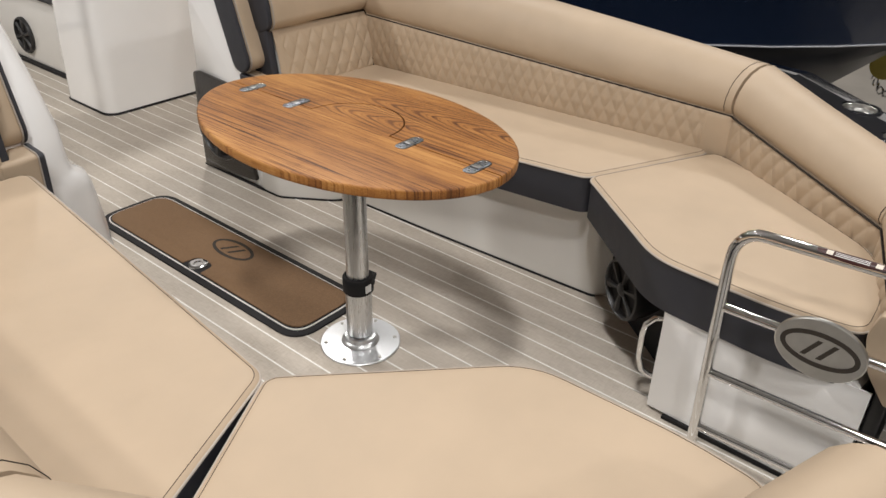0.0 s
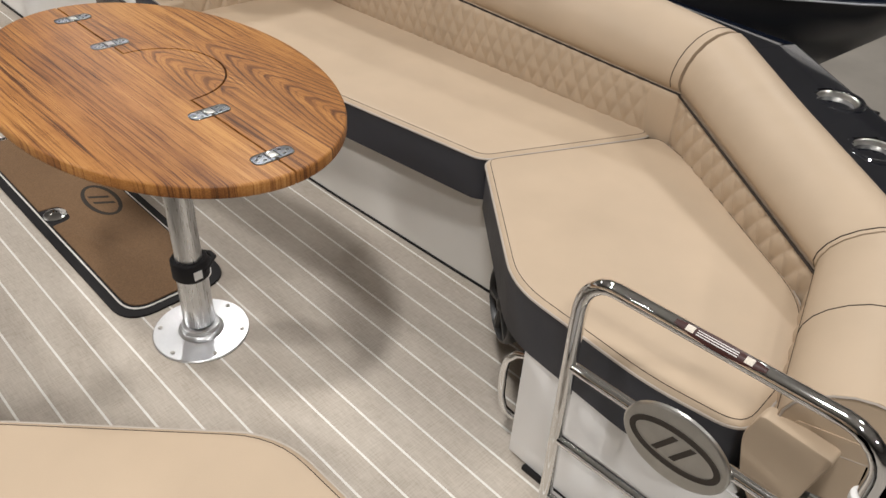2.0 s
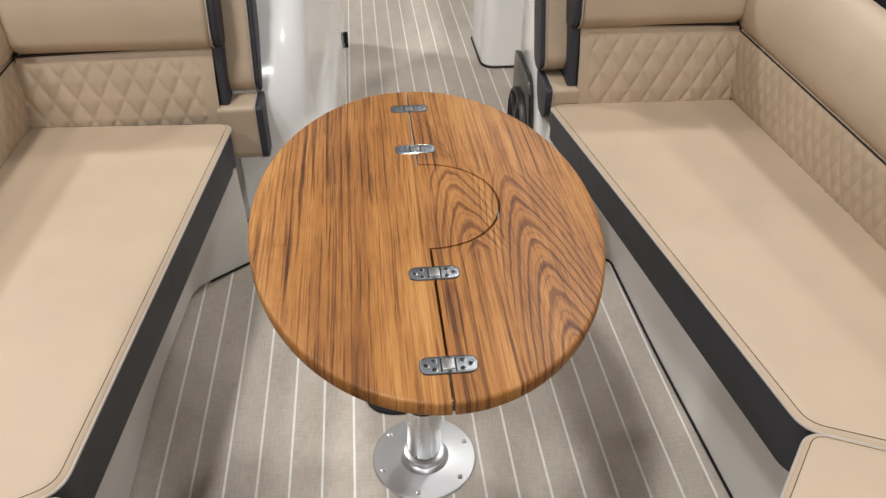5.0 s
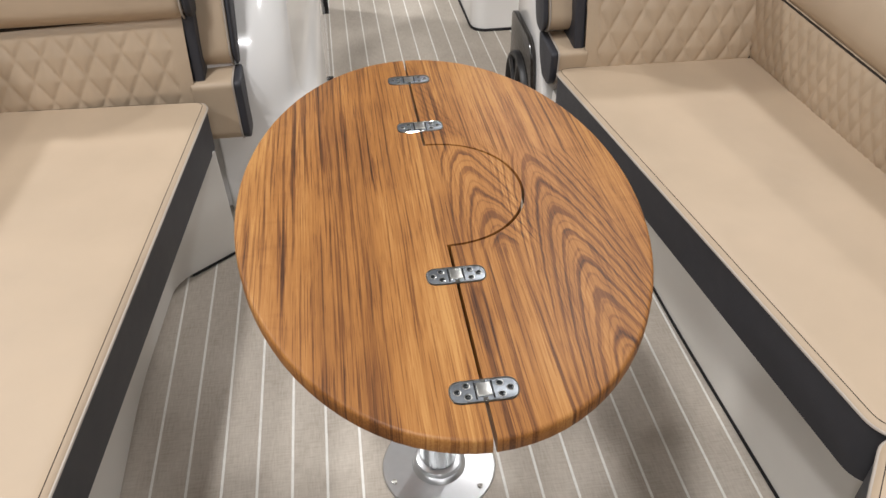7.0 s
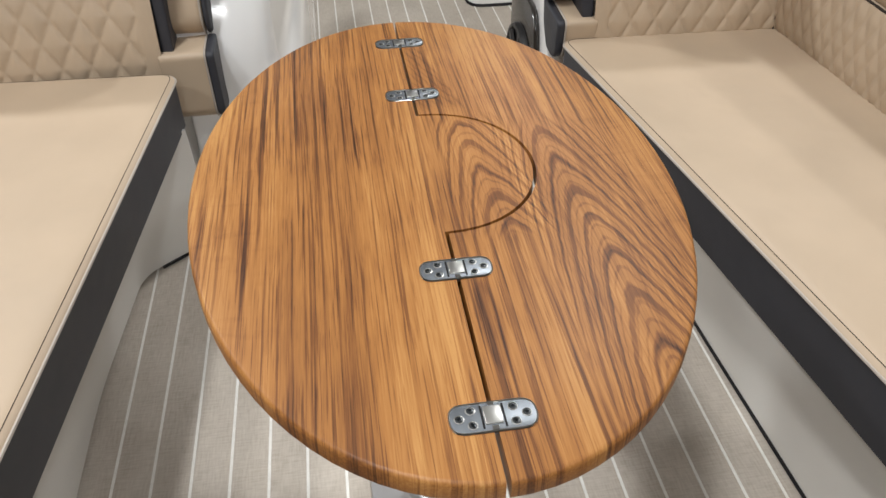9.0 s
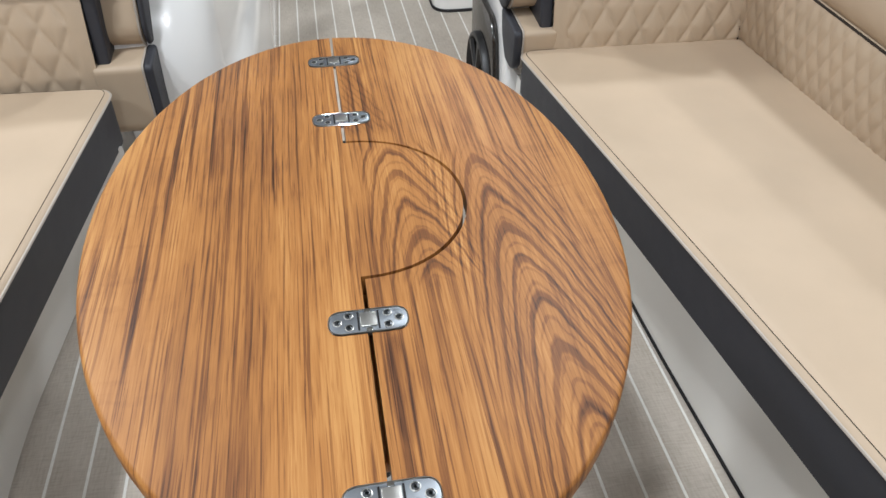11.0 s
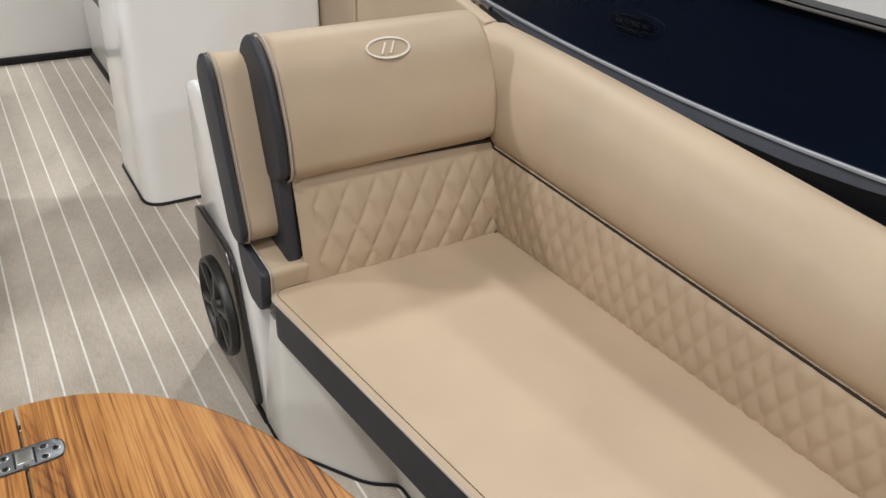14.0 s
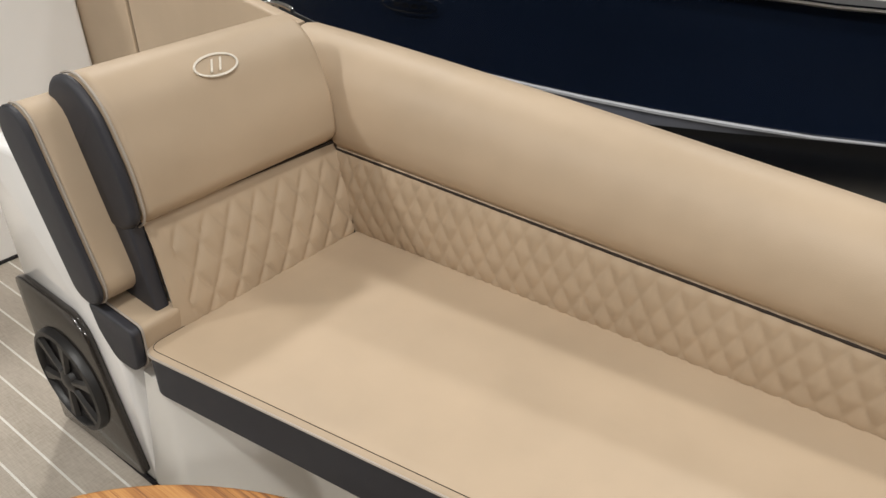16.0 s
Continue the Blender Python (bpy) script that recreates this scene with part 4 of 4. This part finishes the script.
for z in (0.426, 0.250, 0.092):
    bm = bmesh.new()
    tube(bm, [(GX, -0.897, z), (GX, -1.338, z + 0.008)], 0.0105, 12)
    part("rung", bm, CHROME, gate)
bm = bmesh.new()
rows = []
for k in range(40):
    a = 2 * math.pi * k / 40
    rows.append([(GX + dx, -1.106 + (0.088 - e) * math.cos(a), 0.427 + (0.068 - e) * math.sin(a)) for dx, e in ((-0.0125, 0.003), (-0.015, 0.0), (-0.0205, 0.0), (-0.0225, 0.003))])
grid_mesh(bm, rows, close_v=True)
plaque = part("plaque", bm, STEEL, gate, "oval polished steel plaque")
bm = bmesh.new()
for dx in (-0.0125, -0.0225):
    vs = [bm.verts.new((GX + dx, -1.106 + 0.0852 * math.cos(2 * math.pi * k / 40), 0.427 + 0.0652 * math.sin(2 * math.pi * k / 40))) for k in range(40)]
    bm.faces.new(vs)
part("plaque_face", bm, STEEL, gate)
bm = bmesh.new()
emblem(bm, (GX - 0.0225, -1.106, 0.427), (0, -1, 0), (0, 0, 1), 0.076, 0.040, 0.010, 0.0012)
part("emblem", bm, DARKMARK, gate, "dark oval mark")


def wrap(y0, y1, a0, a1, r, lens=False):
    """A patch laid round the upper gate tube."""
    bm = bmesh.new()
    rows = []
    for k in range(9):
        y = lerp(y0, y1, k / 8)
        zc = 0.615 + 0.012 * (-0.948 - y) / 0.33
        mid, half = (a0 + a1) / 2, (a1 - a0) / 2 * (math.sin(math.pi * (0.06 + 0.88 * k / 8)) ** 0.7 if lens else 1.0)
        rows.append([(GX + r * math.cos(a), y, zc + r * math.sin(a)) for a in np.linspace(mid - half, mid + half, 9)])
    return grid_mesh(bm, rows)


sticker = part("sticker", wrap(-1.045, -1.178, 1.25, 3.0, 0.0129, True), LABELDARK, gate, "dark warning sticker with unreadable print")
for k in range(3):
    part("print_bar", wrap(-1.078, -1.138, 1.82 + 0.26 * k, 1.92 + 0.26 * k, 0.0131), LABELWHITE, sticker)
for y0 in (-1.062, -1.148):
    part("print_mark", wrap(y0, y0 - 0.012, 1.7, 2.5, 0.0131), PALEMARK, sticker)
bm = bmesh.new()
lathe(bm, ((0.0165, 0.0), (0.0175, 0.003), (0.0175, 0.013), (0.0135, 0.016)), (GX, -1.338, 0.520), 20)
part("clamp", bm, LABELWHITE, gate)
bm = bmesh.new()
box(bm, GX - 0.03, GX + 0.03, -0.925, -0.89, 0.001, 0.012, 0.004)
part("foot_plate", bm, CHROME, gate)

# ---- helm consoles and after end ----
bm = bmesh.new()
rows = []
for z, g in ((0.006, 0.0), (0.3, 0.006), (0.7, 0.022), (1.25, 0.05)):
    rows.append([(x, y, z) for x, y in fillet([(0.448 + g, 2.152 + g * 0.6), (1.12, 2.152 + g * 0.6), (1.12, 2.56 - g), (0.448 + g, 2.56 - g)], (0.07, 0.02, 0.02, 0.05), 8)])
grid_mesh(bm, rows, close_u=True, caps=True)
con = thing("side_console", "tall white gelcoat console standing on the deck", "console")
part("body", bm, WHITE, con)
bm = bmesh.new()
tube(bm, [(x, y, 0.005) for x, y, z in rows[0]], 0.007, 6, True)
part("gasket", bm, RUBBER, con)

helm = thing("helm_console", "glossy white helm console with a sloping rounded front", "console")
bm = bmesh.new()
rows = []
for z, xr, yf, rad in ((0.004, -0.162, 0.99, 0.10), (0.10, -0.168, 0.99, 0.10), (0.25, -0.186, 0.99, 0.10), (0.285, -0.200, 0.99, 0.10), (0.303, -0.226, 0.99, 0.10), (0.325, -0.244, 0.985, 0.10), (0.36, -0.250, 0.985, 0.10),
                       (0.45, -0.252, 0.995, 0.10), (0.60, -0.254, 1.095, 0.10), (0.75, -0.256, 1.225, 0.10), (1.0, -0.262, 1.44, 0.12), (1.35, -0.28, 1.74, 0.14)):
    rows.append([(x, y, z) for x, y in fillet([(xr, yf), (-0.475, yf - 0.02), (-0.475, 2.55), (-0.165 - 0.03 * z, 2.55)], (rad, 0.01, 0.01, 0.05), 12)])
grid_mesh(bm, rows, close_u=True, caps=True)
part("body", bm, WHITE, helm)
bm = bmesh.new()
box(bm, -1.12, -0.476, 1.36, 2.55, 0.004, 1.1, 0.02)
part("cabinet", bm, WHITE, helm)
for y, z in ((1.42, 0.10), (1.62, 0.06), (2.25, 0.12)):
    bm = bmesh.new()
    box(bm, -0.172, -0.152, y - 0.010, y + 0.010, z - 0.035, z + 0.035, 0.004)
    part("hinge", bm, RUBBER, helm)

bm = bmesh.new()
box(bm, -1.15, 1.15, 3.97, 4.20, 0.03, 0.62, 0.01)
aft = thing("after_bench", "white gelcoat front of the after bench", "bench")
part("front", bm, WHITE, aft)
bm = bmesh.new()
box(bm, -1.15, 1.15, 3.955, 3.972, 0.0015, 0.035, 0.004)
part("toe_line", bm, RUBBER, aft)
bm = bmesh.new()
box(bm, 0.60, 1.12, 2.62, 3.95, 0.02, 0.40, 0.01)
side = thing("after_side_seat", "cream side seat base with dark upholstery above", "bench")
part("base", bm, BASEWHITE, side)
bm = bmesh.new()
box(bm, 0.57, 1.12, 2.62, 3.95, 0.40, 0.58, 0.02)
part("cushion", bm, NAVY, side)
bm = bmesh.new()
box(bm, 0.585, 0.6015, 2.62, 3.95, 0.0015, 0.025, 0.003)
part("toe_line", bm, RUBBER, side)
speaker("black round loudspeaker in the after side seat", (0.598, 3.245, 0.165), (0, -1, 0), (0, 0, 1), 0.10)

# tan side coamings abaft the lounge backs
for s in (1, -1):
    t = thing("side_coaming", "tan upholstered side coaming with a dark upright seam", "coaming", "side coamings")
    for y0, y1 in ((1.19, 1.89), (1.905, 2.9)):
        bm = bmesh.new()
        slab_yz(bm, [(y0, 0.02), (y1, 0.02), (y1, 0.800 + 0.18 * (y1 - 1.19)), (y0, 0.800 + 0.18 * (y0 - 1.19))], 1.125, 1.165, 0.008, 3, s)
        part("panel", bm, TAN, t)
    bm = bmesh.new()
    slab_yz(bm, [(1.89, 0.02), (1.905, 0.02), (1.905, 0.915), (1.89, 0.915)], 1.135, 1.16, 0.001, 2, s)
    part("seam", bm, STITCH, t)
    bm = bmesh.new()
    slab_yz(bm, [(1.045, -0.06), (4.9, -0.06), (4.9, 1.1), (2.9, 1.06), (1.045, 0.715)], 1.168, 1.30, 0.03, 3, s)
    part("outer_moulding", bm, BLACKGEL, t)

# ---- neighbouring boat ----
boat = thing("neighbour_boat", "glossy navy hull of a boat on show alongside", "boat")


def hull_x(y):
    return 2.20 + (0.16 * (0.35 - y) ** 2 if y < 0.35 else 0.0)


def hull_stripe(y):
    return 0.322 + (0.046 if y < 1.3 else 0.032) * (y - 1.3) ** 2


def hull_sheer(y):
    return 0.360 + 0.05 * max(0.0, 0.3 - y) ** 1.5 + 0.015 * max(0.0, y - 1.0)


HY_LIST = [4.5 - 0.25 * k for k in range(29)]


def hull_band(name, f, material, label="", thin=None):
    bm = bmesh.new()
    rows = [[(hull_x(y) + dx, y, lerp(hull_stripe(y), hull_sheer(y), min(1.0, max(0.0, dz - 0.03) / 0.37)) + dz * (1.0 if thin is None else min(1.0, max(thin, (y + 0.2) / 0.7)))) for dx, dz in f] for y in HY_LIST]
    grid_mesh(bm, rows)
    return part(name, bm, material, boat, label)


hull_band("topside", ((0.047, 0.0), (0.03, 0.10), (0.0, 0.22), (-0.04, 0.36), (-0.05, 0.40)), NAVYHULL, "deep navy gelcoat side")
hull_band("rub_rail", ((-0.05, 0.40), (-0.075, 0.405), (-0.08, 0.425), (-0.05, 0.435)), BLACKGEL)
hull_band("rail_insert", ((-0.082, 0.410), (-0.087, 0.415), (-0.082, 0.420)), CHROME)
hull_band("deck_edge", ((-0.05, 0.435), (-0.04, 0.50), (0.1, 0.56), (1.6, 0.60)), WHITE, "white deck edge")
hull_band("stripe", ((0.045, 0.010), (0.036, 0.006), (0.038, -0.003), (0.05, -0.007)), HULLGREY, "pale grey boot stripe", 0.4)
bm = bmesh.new()
grid_mesh(bm, [[(hull_x(y) + dx, y, hull_stripe(y) + dz * min(1.0, max(0.12, (y - 0.1) / 0.8))) for dx, dz in ((0.046, -0.006), (0.050, -0.030), (0.056, -0.060), (0.10, -0.066))] for y in HY_LIST])
part("lower_stripe", bm, HULLSLATE, boat, "slate grey lower stripe")
bm = bmesh.new()
rows = []
for y in HY_LIST:
    f = min(1.0, max(0.0, (y + 0.74) / 0.72))
    rows.append([(hull_x(y) + 0.09 + dx * f, y, hull_stripe(y) - 0.064 * min(1.0, max(0.12, (y - 0.1) / 0.8)) + 0.002 + dz * f) for dx, dz in ((0, 0), (0.02, -0.08), (0.25, -0.33), (0.9, -0.62))])
grid_mesh(bm, rows)
part("bottom", bm, HULLBLACK, boat, "dark navy hull bottom")
bm = bmesh.new()
ellipse_ring(bm, (hull_x(1.75) - 0.012, 1.75, hull_stripe(1.75) + 0.22), (0, -1, 0.05), (-0.1, 0, 1), 0.14, 0.030, 0.006, 0.004)
for k in range(4):
    flat_bar(bm, (hull_x(1.75) - 0.012, 1.75, hull_stripe(1.75) + 0.22), (0, -1, 0.05), (-0.1, 0, 1), [(-0.08 + 0.045 * k, -0.009), (-0.05 + 0.045 * k, -0.009), (-0.045 + 0.045 * k, 0.009), (-0.075 + 0.045 * k, 0.009)], 0.004)
part("badge", bm, CHROME, boat, "small oval chrome badge")

# ---- trailer under it ----
trailer = thing("boat_trailer", "black boat trailer with a yellow roller and chain", "trailer")
bm = bmesh.new()
box(bm, 2.2, 2.32, -2.6, 3.5, -0.72, -0.58, 0.01)
part("rail", bm, DARKFRAME, trailer)
bm = bmesh.new()
box(bm, 2.30, 4.2, -0.3, -0.18, -0.72, -0.60, 0.01)
part("crossbar", bm, DARKFRAME, trailer)
bm = bmesh.new()
lathe(bm, ((0.02, -0.06), (0.07, -0.055), (0.055, 0.0), (0.07, 0.055), (0.02, 0.06)), (0, 0, 0), 24)
roller = part("roller", bm, YELLOW, trailer, "yellow rubber roller")
roller.matrix_basis = pose(3.0, -0.61, 0.285, 90, 0, 100)
bm = bmesh.new()
tube(bm, [(3.01, -0.55, 0.285), (3.01, -0.68, 0.285)], 0.014, 10)
part("roller_pin", bm, CHROME, trailer)
for k in range(11):
    # safety chain in a loop from the roller to the winch post
    f = k / 10
    bm = bmesh.new()
    tube(bm, [(0.010 * math.cos(a), 0.0, 0.019 * math.sin(a)) for a in np.linspace(0, 2 * math.pi, 12, endpoint=False)], 0.004, 6, True)
    ln = part("chain_link", bm, CHROME, trailer)
    ln.matrix_basis = pose(2.99, -0.575 - 0.155 * f, 0.215 - 0.34 * f * (1 - f) + 0.02 * f, lerp(25, -70, f), 0, 90 * (k % 2))
bm = bmesh.new()
box(bm, 3.02, 3.10, -0.84, -0.75, -0.98, 0.36, 0.01)
part("winch_post", bm, DARKFRAME, trailer)
bm = bmesh.new()
box(bm, 3.03, 3.07, -0.76, -0.66, 0.27, 0.30, 0.006)
part("roller_arm", bm, DARKFRAME, trailer)
for k in (1, 2):
    bm = bmesh.new()
    tube(bm, [(2.3 + 0.3 * k, -1.4, -0.95), (2.5 + 0.3 * k, -1.1, -0.55)], 0.03, 8)
    part("strut", bm, DARKFRAME, trailer)
